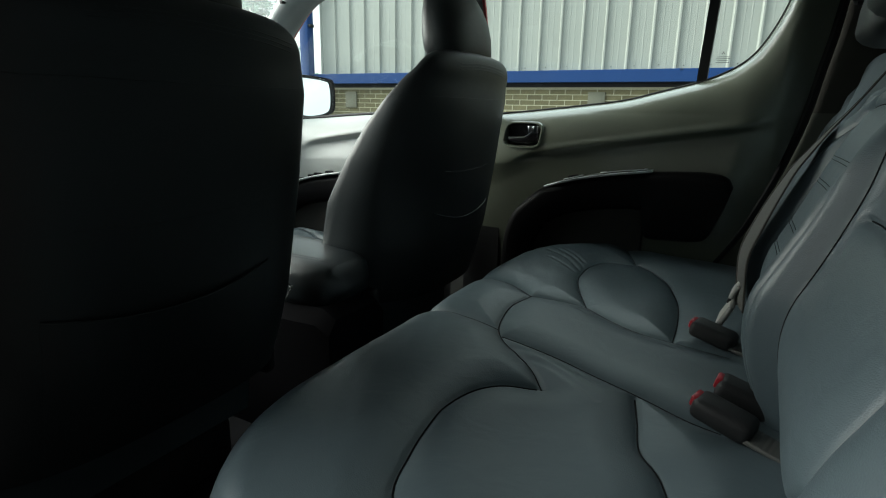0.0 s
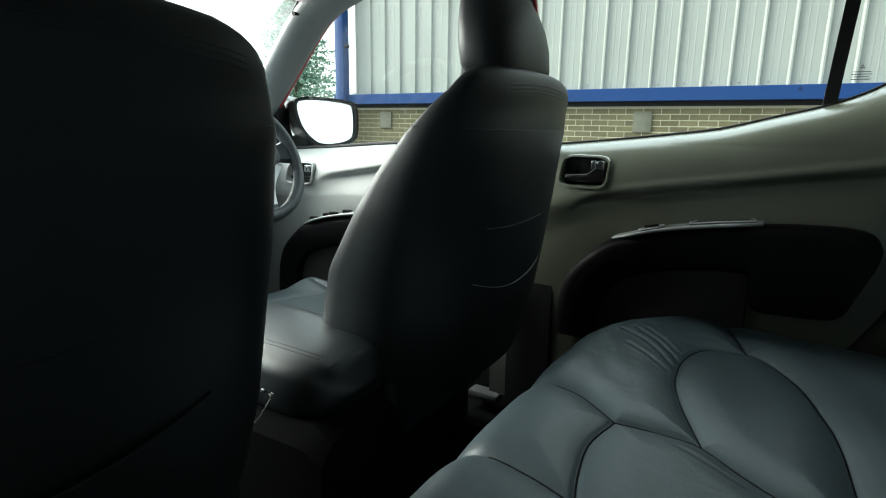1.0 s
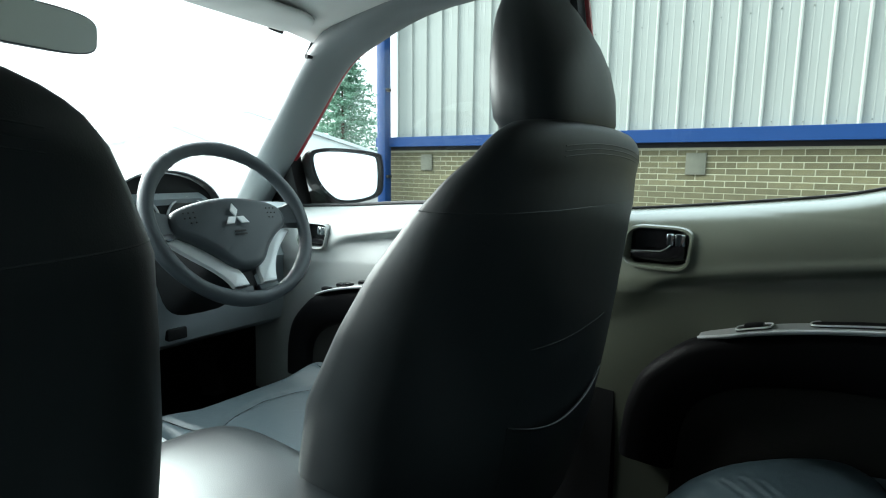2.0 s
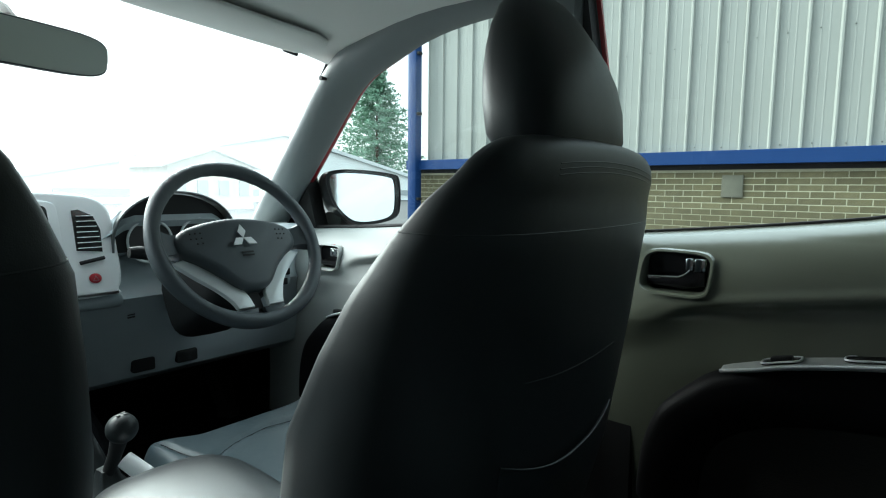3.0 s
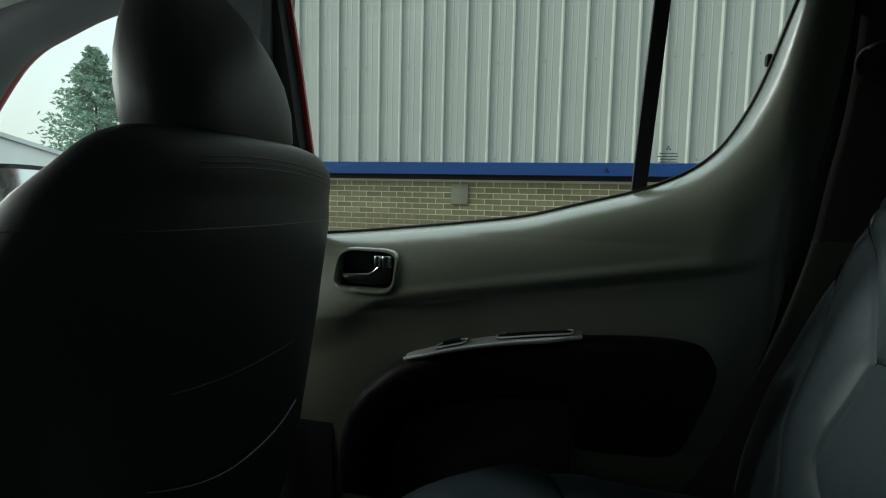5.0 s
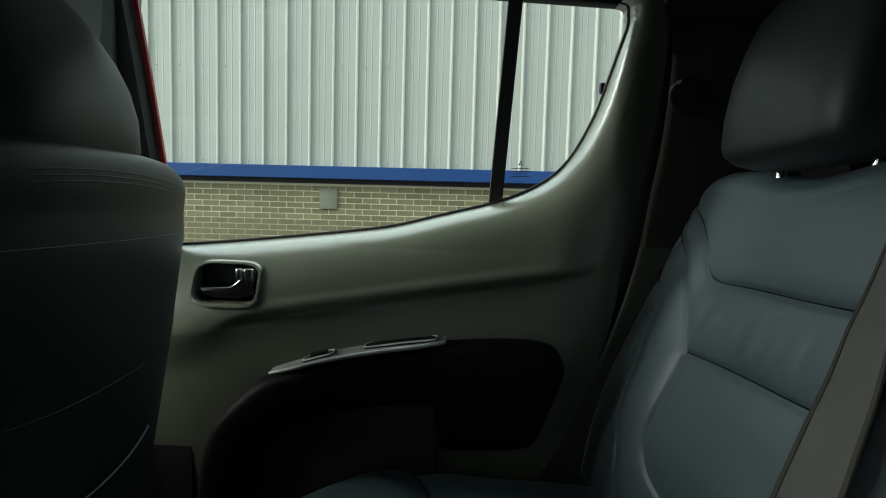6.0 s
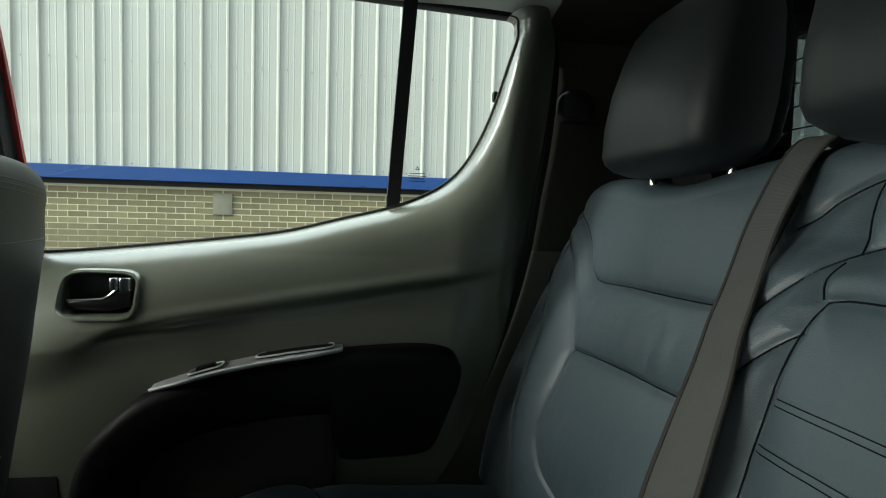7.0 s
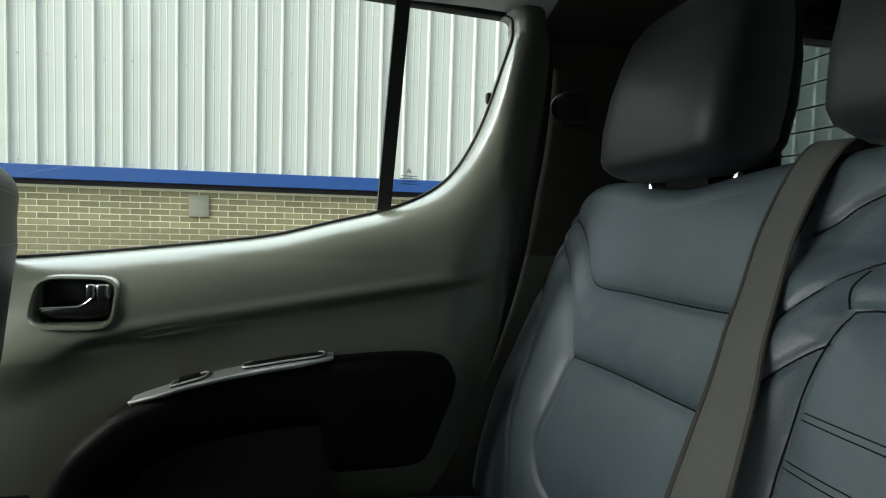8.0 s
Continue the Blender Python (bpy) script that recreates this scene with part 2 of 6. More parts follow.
def plate(bm, outline, place, depth, r=0.004, seg=2):
    """A slab with the 2D outline, place(u, v, w) puts it in the world; w runs from 0 (back) to depth (rounded face)."""
    n = len(outline)
    cx, cy = sum(p[0] for p in outline) / n, sum(p[1] for p in outline) / n

    def inset(d):
        res = []
        for i in range(n):
            a, p, b = Vector(outline[i - 1]), Vector(outline[i]), Vector(outline[(i + 1) % n])
            e1, e2 = (p - a).normalized(), (b - p).normalized()
            nn = Vector((-(e1.y + e2.y), e1.x + e2.x))
            nn = nn.normalized() if nn.length > 1e-6 else Vector((0, 0))
            area = 1
            res.append((p.x + nn.x * d * sign, p.y + nn.y * d * sign))
        return res
    area = sum(outline[i - 1][0] * outline[i][1] - outline[i][0] * outline[i - 1][1] for i in range(n))
    sign = 1 if area > 0 else -1
    rings = [[place(u, v, 0) for u, v in outline], [place(u, v, depth - r) for u, v in outline]]
    for k in range(1, seg + 1):
        a = math.pi / 2 * k / seg
        rings.append([place(u, v, depth - r + r * math.sin(a)) for u, v in inset(r * (1 - math.cos(a)))])
    loft(bm, rings)


def smooth_line(pts, per=8, closed=False):
    """A Catmull-Rom line through the points."""
    pts = [Vector(p) for p in pts]
    n, out = len(pts), []
    for i in range(n if closed else n - 1):
        p1, p2 = pts[i], pts[(i + 1) % n]
        p0 = pts[(i - 1) % n] if closed or i else p1 * 2 - p2
        p3 = pts[(i + 2) % n] if closed or i < n - 2 else p2 * 2 - p1
        for k in range(per):
            t = k / per
            out.append(0.5 * (2 * p1 + (p2 - p0) * t + (2 * p0 - 5 * p1 + 4 * p2 - p3) * t * t + (3 * p1 - p0 - 3 * p2 + p3) * t ** 3))
    if not closed:
        out.append(pts[-1])
    return out


def resample(pts, n):
    pts = [Vector(p) for p in pts]
    acc = [0.0]
    for a, b in zip(pts, pts[1:]):
        acc.append(acc[-1] + (b - a).length)
    out, j = [], 0
    for i in range(n):
        s = acc[-1] * i / (n - 1)
        while j < len(pts) - 2 and acc[j + 1] < s:
            j += 1
        t = (s - acc[j]) / max(1e-9, acc[j + 1] - acc[j])
        out.append(pts[j].lerp(pts[j + 1], min(1, t)))
    return out


def smoothstep(a, b, x):
    t = max(0.0, min(1.0, (x - a) / (b - a)))
    return t * t * (3 - 2 * t)


def line_distance(lines, u, v):
    """How far each (u, v) lies from the nearest of some polylines (arrays)."""
    u, v = np.asarray(u, float), np.asarray(v, float)
    best = np.full(u.shape, 9.0)
    for ln in lines:
        for (ax, ay), (bx, by) in zip(ln, ln[1:]):
            dx, dy = bx - ax, by - ay
            t = np.clip(((u - ax) * dx + (v - ay) * dy) / (dx * dx + dy * dy + 1e-12), 0, 1)
            best = np.minimum(best, np.hypot(u - ax - t * dx, v - ay - t * dy))
    return best


def sstep(a, b, x):
    """smoothstep for arrays."""
    t = np.clip((x - a) / (b - a), 0, 1)
    return t * t * (3 - 2 * t)


def ripples(u, v, ku, kv, seed):
    """Smooth noise over arrays of places."""
    return np.array([noise.noise(Vector((p * ku, q * kv, seed))) for p, q in zip(u.ravel(), v.ravel())]).reshape(u.shape)


def ring_of(w, d, n=28, e=3.0):
    """A rounded rectangle of half sizes w and d (superellipse)."""
    out = []
    for k in range(n):
        a = 2 * math.pi * k / n
        c, s = math.cos(a), math.sin(a)
        out.append((w * math.copysign(abs(c) ** (2 / e), c), d * math.copysign(abs(s) ** (2 / e), s)))
    return out


def shell(bm, grid, thick, hole=None):
    """A sheet from a grid of points, given thickness along thick; hole(p) leaves faces out."""
    t = Vector(thick)
    rows = [[bm.verts.new(p) for p in r] for r in grid]
    back = [[bm.verts.new(Vector(p) + t) for p in r] for r in grid]
    h, w = len(grid), len(grid[0])
    for i in range(h - 1):
        for j in range(w - 1):
            if hole and hole((rows[i][j].co + rows[i + 1][j + 1].co) / 2):
                continue
            bm.faces.new((rows[i][j], rows[i][j + 1], rows[i + 1][j + 1], rows[i + 1][j]))
            bm.faces.new((back[i][j], back[i + 1][j], back[i + 1][j + 1], back[i][j + 1]))
    rim = [(0, j) for j in range(w)] + [(i, w - 1) for i in range(1, h)] + [(h - 1, j) for j in range(w - 2, -1, -1)] + [(i, 0) for i in range(h - 2, 0, -1)]
    for (a, b), (c, d) in zip(rim, rim[1:] + rim[:1]):
        bm.faces.new((rows[a][b], back[a][b], back[c][d], rows[c][d]))


# ---- the ground ----
bm = bmesh.new()
shell(bm, [[V(-3000 + 6000 * i / 8, -3000 + 6000 * j / 8, 0) for j in range(9)] for i in range(9)], (0, 0, -0.5))
single("ground", bm, ASPHALT, "dark grey asphalt yard reaching far off", "ground", "structure")

# ---- the cabin's shell ----
bm = bmesh.new()
rbox(bm, V(-0.35, 0, 0.50), (2.7, 1.56, 0.06), 0.01)
single("floor", bm, CARPET, "black carpeted cabin floor of the pickup", "floor", "structure")


def roof_z(x, y):
    front = smoothstep(-0.45, -0.85, x)
    return 1.750 - 0.045 * (abs(y) / 0.72) ** 3 - 0.040 * front - 0.03 * smoothstep(0.6, 1.05, x)


bm = bmesh.new()
shell(bm, [[V(x, y, roof_z(x, y)) for y in [-0.74 + 1.48 * j / 24 for j in range(25)]] for x in [-0.92 + 1.97 * i / 30 for i in range(31)]], (0, 0, 0.02))
single("ceiling", bm, HEADLINER, "pale grey cloth headliner under the cabin roof", "headliner", "structure")
bm = bmesh.new()
shell(bm, [[V(x, y, roof_z(x, y * 0.92) + 0.055) for y in [-0.78 + 1.56 * j / 24 for j in range(25)]] for x in [-0.99 + 2.11 * i / 30 for i in range(31)]], (0, 0, 0.008))
single("roof_skin", bm, RED, "red painted steel roof of the pickup", "roof", "structure")

# window edge and door edge of the rear door, as x, z
WIN = [(-0.14, 1.246), (-0.05, 1.252), (0.105, 1.268), (0.232, 1.283), (0.316, 1.295), (0.40, 1.317), (0.485, 1.338), (0.524, 1.350), (0.585, 1.378), (0.625, 1.411),
       (0.654, 1.458), (0.677, 1.510), (0.698, 1.581), (0.712, 1.630), (0.722, 1.662), (0.724, 1.676), (0.716, 1.684), (0.700, 1.687)]
EDGE = [(-0.14, 0.60), (0.10, 0.60), (0.30, 0.60), (0.42, 0.64), (0.50, 0.735), (0.578, 0.846), (0.638, 0.948), (0.685, 1.059), (0.722, 1.168), (0.747, 1.269), (0.762, 1.369),
        (0.777, 1.462), (0.786, 1.564), (0.786, 1.644), (0.765, 1.700)]
GLASS_Y = 0.81


def glass_y(z):
    return GLASS_Y - 0.16 * (z - 1.26)


def trim_y(x, z, d):
    """How far out the door's inner skin lies: d is the way down from the window's edge."""
    zc = 1.128 + 0.165 * x - 0.04 * smoothstep(0.08, -0.08, x)
    y = min(glass_y(z) - 0.012, GLASS_Y - 0.012)
    reach = smoothstep(0.76, 0.60, x)
    y -= (0.014 * (1 - math.exp(-d / 0.003)) + 0.022 * (1 - math.exp(-d / 0.012)) + 0.040 * (1 - math.exp(-d / 0.040))) * smoothstep(0.80, 0.69, x) + 0.048 * min(1.0, d / 0.15) ** 0.75 * reach
    lip = smoothstep(0.72, 0.58, x) * smoothstep(-0.02, 0.16, x)
    y += lip * (0.024 * smoothstep(0.003, -0.018, z - zc) - 0.012 * smoothstep(-0.02, -0.12, z - zc))
    y += (1 - lip) * 0.014 * smoothstep(0.03, -0.06, z - zc)
    y -= 0.003 * lip * math.exp(-((z - zc - 0.008) / 0.008) ** 2)
    return y + 0.02 * smoothstep(1.15, 0.7, z)


def ease(line, n=6):
    """Runs a line's points together a little, ends held."""
    out = list(line)
    for i in range(1, len(line) - 1):
        k = min(n, i, len(line) - 1 - i)
        seg = line[i - k:i + k + 1]
        out[i] = sum(seg, V(0, 0, 0)) / len(seg)
    return out


rear_door = thing("door_rear_right", (0.3, 0.8, 0.6), "closed rear door with warm grey trim and black armrest", "car door", "structure")
HX, HZ = 0.033, 1.190
top, low = ease(resample(smooth_line([(x, 0, z) for x, z in WIN]), 200)), resample(smooth_line([(x, 0, z) for x, z in EDGE]), 200)
bm = bmesh.new()
grid = []
for a, b in zip(top, low):
    row = []
    length = (b - a).length
    for k in range(180):
        v = (k / 179) ** 1.35
        p = a.lerp(b, v)
        row.append(V(p.x, trim_y(p.x, p.z, v * length), p.z))
    grid.append(row)
shell(bm, grid, (0, 0.03, 0), lambda p: abs((p.x - HX) / 0.0575) ** 4.5 + abs((p.z - HZ) / 0.0345) ** 4.5 < 1)
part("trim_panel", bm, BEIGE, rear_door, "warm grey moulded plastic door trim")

# rubber seals round the window and the door edge
bm = bmesh.new()
tube(bm, [V(p.x, glass_y(p.z) - 0.013, p.z + 0.0015) for p in top], 0.0030, 8)
part("window_seal", bm, RUBBER, rear_door)
bm = bmesh.new()
tube(bm, [V(p.x + 0.008, 0.775, p.z) for p in low[34:]], 0.014, 8)
part("door_seal", bm, RUBBER, rear_door)


def glass_pane(bm, outline, thick=0.004):
    plate(bm, outline, lambda u, v, w: V(u, glass_y(v) + 0.012 + w, v), thick, 0.001, 1)


wt = [(p.x, p.z) for p in resample(top, 40)]
pane = [p for p in wt if p[0] < 0.505]
bm = bmesh.new()
glass_pane(bm, pane + [(0.505, 1.345), (0.527, 1.76), (-0.15, 1.76)])
window_pane = part("window_pane", bm, GLASS, rear_door)
window_pane.visible_shadow = False
bm = bmesh.new()
glass_pane(bm, [(0.515, 1.345)] + [p for p in wt if p[0] > 0.515] + [(0.66, 1.72), (0.53, 1.73)])
quarter_pane = part("quarter_pane", bm, GLASS, rear_door)
quarter_pane.visible_shadow = False
for x, z, pane_ob in ((0.549, 1.418, quarter_pane), (0.450, 1.379, window_pane)):
    for k in range(3):
        a = radians(90 + 120 * k)
        bm = bmesh.new()
        rbox(bm, V(x + 0.0026 * math.cos(a), glass_y(z) + 0.008, z + 0.0026 * math.sin(a)), (0.0030, 0.0006, 0.0030), 0, 1, m=pose(0, 0, 0, 0, 45, 0))
        part("glass_mark", bm, PRINT, pane_ob)
for k, w in enumerate((0.030, 0.034, 0.026, 0.032)):
    bm = bmesh.new()
    rbox(bm, V(0.549, glass_y(1.41) + 0.008, 1.409 - 0.0048 * k), (w, 0.0006, 0.0014), 0, 1)
    part("glass_mark", bm, PRINT, quarter_pane)
bm = bmesh.new()
rbox(bm, V(0.686, 0.765, 1.552), (0.010, 0.014, 0.020), 0.004, 2)
part("pane_clip", bm, BLACK, rear_door)
bm = bmesh.new()
loft(bm, [[V(x0 + dx, glass_y(z) + dy, z) for dx, dy in ((-0.012, -0.012), (0.012, -0.012), (0.012, 0.02), (-0.012, 0.02))] for x0, z in ((0.503, 1.32), (0.528, 1.75))])
part("divider_bar", bm, BLACK, rear_door, "black upright bar between the panes", False)
bm = bmesh.new()
rbox(bm, V(0.28, 0.764, 1.765), (0.94, 0.03, 0.10), 0.008, m=pose(0, 0, 0, 0, 3.2, 0))
part("upper_frame", bm, BLACK, rear_door)

# inner door handle


def skin_y(x, z):
    """The trim's surface round the handle."""
    return trim_y(x, z, 1.262 + 0.1 * x - z)


HY = skin_y(HX, HZ)
bm = bmesh.new()
out = [(HX + u, HZ + v) for u, v in ring_of(0.0630, 0.0400, 48, 4.5)]
mid = [(HX + u, HZ + v) for u, v in ring_of(0.0612, 0.0382, 48, 4.5)]
lip = [(HX + u, HZ + v) for u, v in ring_of(0.0580, 0.0350, 48, 4.5)]
inn = [(HX + u, HZ + v) for u, v in ring_of(0.0550, 0.0320, 48, 4.5)]
loft(bm, [[V(x, skin_y(x, z) + 0.004, z) for x, z in out], [V(x, skin_y(x, z) - 0.005, z) for x, z in mid], [V(x, skin_y(x, z) - 0.005, z) for x, z in lip], [V(x, skin_y(x, z) + 0.002, z) for x, z in inn], [V(x, HY + 0.036, z) for x, z in inn]], cap=False)
part("handle_bezel", bm, BEIGE, rear_door, "warm grey handle surround")
bm = bmesh.new()
plate(bm, [(HX + u, HZ + v) for u, v in ring_of(0.0550, 0.0320, 40, 4.5)], lambda u, v, w: V(u, HY + 0.034 - w, v), 0.006, 0.001, 1)
part("handle_recess", bm, GLOSSBLACK, rear_door)
bm = bmesh.new()
plate(bm, [(HX - 0.049, HZ - 0.010), (HX + 0.010, HZ - 0.006), (HX + 0.022, HZ + 0.005), (HX + 0.049, HZ + 0.006), (HX + 0.049, HZ - 0.019), (HX + 0.015, HZ - 0.027), (HX - 0.049, HZ - 0.024)],
      lambda u, v, w: V(u, HY + 0.024 - w, v), 0.020, 0.004)
part("pull_lever", bm, GLOSSBLACK, rear_door)
bm = bmesh.new()
tube(bm, [V(HX - 0.047, HY + 0.004, HZ - 0.0095), V(HX + 0.006, HY + 0.004, HZ - 0.0065), V(HX + 0.016, HY + 0.003, HZ - 0.001), V(HX + 0.024, HY + 0.003, HZ + 0.006)], 0.0013, 6)
part("lever_edge", bm, CHROME, rear_door, "bright lever edge")
for dx, w in ((0.0225, 0.013), (0.0395, 0.018)):
    bm = bmesh.new()
    rbox(bm, V(HX + dx, HY + 0.010, HZ + 0.016), (w, 0.014, 0.023), 0.003)
    part("lock_tab", bm, CHROME, rear_door, "chrome lock tab")

# armrest arch with its silver switch strip
ARM_TOP = [(-0.004, 0.794), (-0.002, 0.840), (0.006, 0.900), (0.029, 0.959), (0.076, 1.009), (0.123, 1.042), (0.216, 1.072), (0.318, 1.093), (0.41, 1.105), (0.50, 1.112), (0.566, 1.112), (0.605, 1.102), (0.620, 1.079)]
ARM_LOW = [(0.606, 1.024), (0.591, 0.983), (0.575, 0.944), (0.55, 0.929), (0.48, 0.924), (0.425, 0.924), (0.412, 0.944), (0.404, 0.999), (0.36, 0.999), (0.28, 0.989), (0.20, 0.969), (0.14, 0.934), (0.11, 0.884), (0.10, 0.794)]


def armrest_arch(bm, s, dx, dz):
    """The arch between its upper and lower edge lines, rounded towards the cabin; s is the car's side."""
    a, b = [], []
    low = ARM_LOW[::-1]
    for t0, t1, l0, l1, n in ((0, 8, 0, 6, 60), (8, 12, 6, 13, 50)):
        a += resample(smooth_line([(x, 0, z) for x, z in ARM_TOP[t0:t1 + 1]], 6), n)[(1 if t0 else 0):]
        b += resample(smooth_line([(x, 0, z) for x, z in low[l0:l1 + 1]], 6), n)[(1 if t0 else 0):]
    rings = []
    for p, q in zip(a, b):
        n = (q - p).normalized()
        ring = []
        for off, y in ((0, 0.735), (0, 0.673), (0.002, 0.663), (0.007, 0.654), (0.014, 0.648), (0.024, 0.645)):
            ring.append(V(p.x + n.x * off + dx, s * y, p.z + n.z * off + dz))
        for off, y in ((0.016, 0.645), (0.008, 0.649), (0.003, 0.657), (0, 0.670), (0, 0.735)):
            ring.append(V(q.x - n.x * off + dx, s * y, q.z - n.z * off + dz))
        rings.append(ring)
    loft(bm, rings)


bm = bmesh.new()
armrest_arch(bm, 1, 0, 0)
part("armrest", bm, ARMBLACK, rear_door, "black arched armrest")
bm = bmesh.new()
INSERT = [(0.09, 0.70), (0.41, 0.70), (0.41, 1.02), (0.30, 1.02), (0.18, 0.99), (0.10, 0.92)]
plate(bm, INSERT, lambda u, v, w: V(u, 0.725 - w, v), 0.060, 0.004)
part("door_insert", bm, FABRIC, rear_door, "dark cloth door insert")
strip = [p for p in smooth_line([(x, 0, z) for x, z in ARM_TOP[5:10]], 8) if p.x < 0.425]


def strip_rings(s, dx, dz):
    """Sections of the switch strip along the arch's top; s is the car's side."""
    n = len(strip)
    out = []
    for i, p in enumerate(strip):
        w = 0.031 * min(1, 0.30 + 4 * min(i, n - 1 - i) / n)
        out.append([V(p.x + dx, s * (0.675 + k * w), p.z + dz + h) for k, h in ((-1, -0.002), (-1, 0.004), (1, 0.007), (1, 0.0))])
    return out


bm = bmesh.new()
rings = strip_rings(1, 0, 0)
loft(bm, rings)
switch_strip = part("switch_strip", bm, GREY, rear_door, "grey switch strip with a silver edge")
bm = bmesh.new()
tube(bm, [r[1] + V(0, -0.0015, -0.001) for r in rings], 0.0026, 8)
part("strip_edge", bm, SILVER, switch_strip, "silver edge")


def strip_z(x):
    for a, b in zip(strip, strip[1:]):
        if x <= b.x:
            return a.z + (b.z - a.z) * (x - a.x) / (b.x - a.x) + 0.0055
    return strip[-1].z + 0.0055


for name, cx, cy, hx, hy in (("window_switch", 0.206, 0.673, 0.026, 0.017), ("pull_cup", 0.345, 0.677, 0.062, 0.018)):
    bm = bmesh.new()
    plate(bm, [(cx + u, cy + v) for u, v in ring_of(hx, hy, 28, 4)], lambda u, v, w: V(u, v, strip_z(u) + w), 0.003, 0.001, 1)
    cup = part(name, bm, GLOSSBLACK if name == "window_switch" else ARMBLACK, rear_door)
    bm = bmesh.new()
    tube(bm, [V(cx + u, cy + v, strip_z(cx + u) + 0.003) for u, v in ring_of(hx, hy, 28, 4)], 0.0016, 6, closed=True)
    part("cup_rim", bm, SILVER, cup, "silver rim")
    if name == "window_switch":
        bm = bmesh.new()
        rbox(bm, V(cx, cy, strip_z(cx) + 0.005), (0.030, 0.016, 0.008), 0.003, 2, m=pose(0, 0, 0, 0, -14, 0))
        part("rocker", bm, BLACK, cup)

# ---- right side below and between the doors ----
bm = bmesh.new()
loft(bm, [[V(x + dx, y, z) for dx, y in ((-0.13, 0.705), (-0.015, 0.705), (-0.005, 0.715), (-0.005, 0.80), (-0.13, 0.80))] for x, z in ((-0.20, 0.52), (-0.20, 1.20), (-0.185, 1.45), (-0.16, 1.72))])
single("pillar_right", bm, PILLAR, "grey plastic trim on the centre pillar", "pillar trim", "structure")
bm = bmesh.new()
loft(bm, [[V(x0, 0.700, z), V(x1 - 0.01, 0.700, z), V(x1, 0.712, z), V(x1, 0.79, z), V(x0, 0.79, z)] for x0, x1, z in ((-0.34, -0.020, 0.52), (-0.34, -0.020, 0.98), (-0.34, -0.027, 1.04), (-0.34, -0.048, 1.10), (-0.34, -0.084, 1.15), (-0.335, -0.125, 1.20), (-0.335, -0.17, 1.243))])
single("pillar_base_right", bm, BLACK, "black lower trim of the centre pillar", "pillar trim", "structure")
RED_LINE = ((-0.105, 1.20), (-0.118, 1.38), (-0.131, 1.56), (-0.151, 1.78))
bm = bmesh.new()
loft(bm, [[V(x + dx, glass_y(z) + dy, z) for dx, dy in ((-0.011, 0.006), (-0.002, 0.006), (-0.002, 0.013), (-0.011, 0.013))] for x, z in RED_LINE])
single("door_frame_red", bm, RED, "red painted edge of the rear door frame", "door frame", "structure", smooth=False)
bm = bmesh.new()
loft(bm, [[V(x + dx, glass_y(z) + dy, z) for dx, dy in ((-0.14, -0.02), (-0.016, -0.02), (-0.012, 0.004), (-0.013, 0.024), (-0.14, 0.024))] for x, z in RED_LINE])
single("door_frame_black", bm, BLACK, "black front edge of the rear door frame", "door frame", "structure", smooth=False)
bm = bmesh.new()
rbox(bm, V(-0.35, 0.76, 0.57), (2.6, 0.10, 0.12), 0.02)
single("sill_right", bm, BLACK, "black plastic door sill", "sill", "structure")
bm = bmesh.new()
rbox(bm, V(-0.35, -0.76, 0.57), (2.6, 0.10, 0.12), 0.02)
single("sill_left", bm, BLACK, "black plastic sill of the open doorway", "sill", "structure")

# rear corner trim and rear wall with its window
outer = resample(smooth_line([(x + 0.022, 0, z) for x, z in EDGE[3:]]) + [V(0.79, 0, 1.76)], 40)
for s, tag in ((1, "right"), (-1, "left")):
    for part_name, mat, sel, lift in (("lower", TRIM_SHADED, [p for p in outer if p.z < 1.285], 0.0), ("upper", PILLAR_DARK, [p for p in outer if p.z > 1.255], 0.004)):
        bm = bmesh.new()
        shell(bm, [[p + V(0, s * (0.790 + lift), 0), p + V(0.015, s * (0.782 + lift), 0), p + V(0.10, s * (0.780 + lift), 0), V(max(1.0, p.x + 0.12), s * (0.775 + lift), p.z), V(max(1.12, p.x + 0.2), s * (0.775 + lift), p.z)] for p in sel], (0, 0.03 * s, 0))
        single("wall_%s_%s" % (part_name, tag), bm, mat, "dark plastic corner trim beside the rear bench" if part_name == "upper" else "warm grey trim behind the rear doorway, shade put into its colour", "pillar trim", "structure")
    # added dark sheet under the pale headliner, for the shade in its corner
    bm = bmesh.new()
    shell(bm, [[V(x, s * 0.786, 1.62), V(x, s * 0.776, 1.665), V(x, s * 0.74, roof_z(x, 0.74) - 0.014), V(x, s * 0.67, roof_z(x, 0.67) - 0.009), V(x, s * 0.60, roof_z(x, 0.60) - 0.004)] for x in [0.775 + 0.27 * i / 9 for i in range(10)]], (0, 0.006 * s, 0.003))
    single("trim_corner_" + tag, bm, PILLAR_DARK, "added dark sheet that shades the headliner's rear corner", "roof trim", "structure")


def back_x(z):
    return 1.06 - 0.10 * (z - 1.30) / 0.35


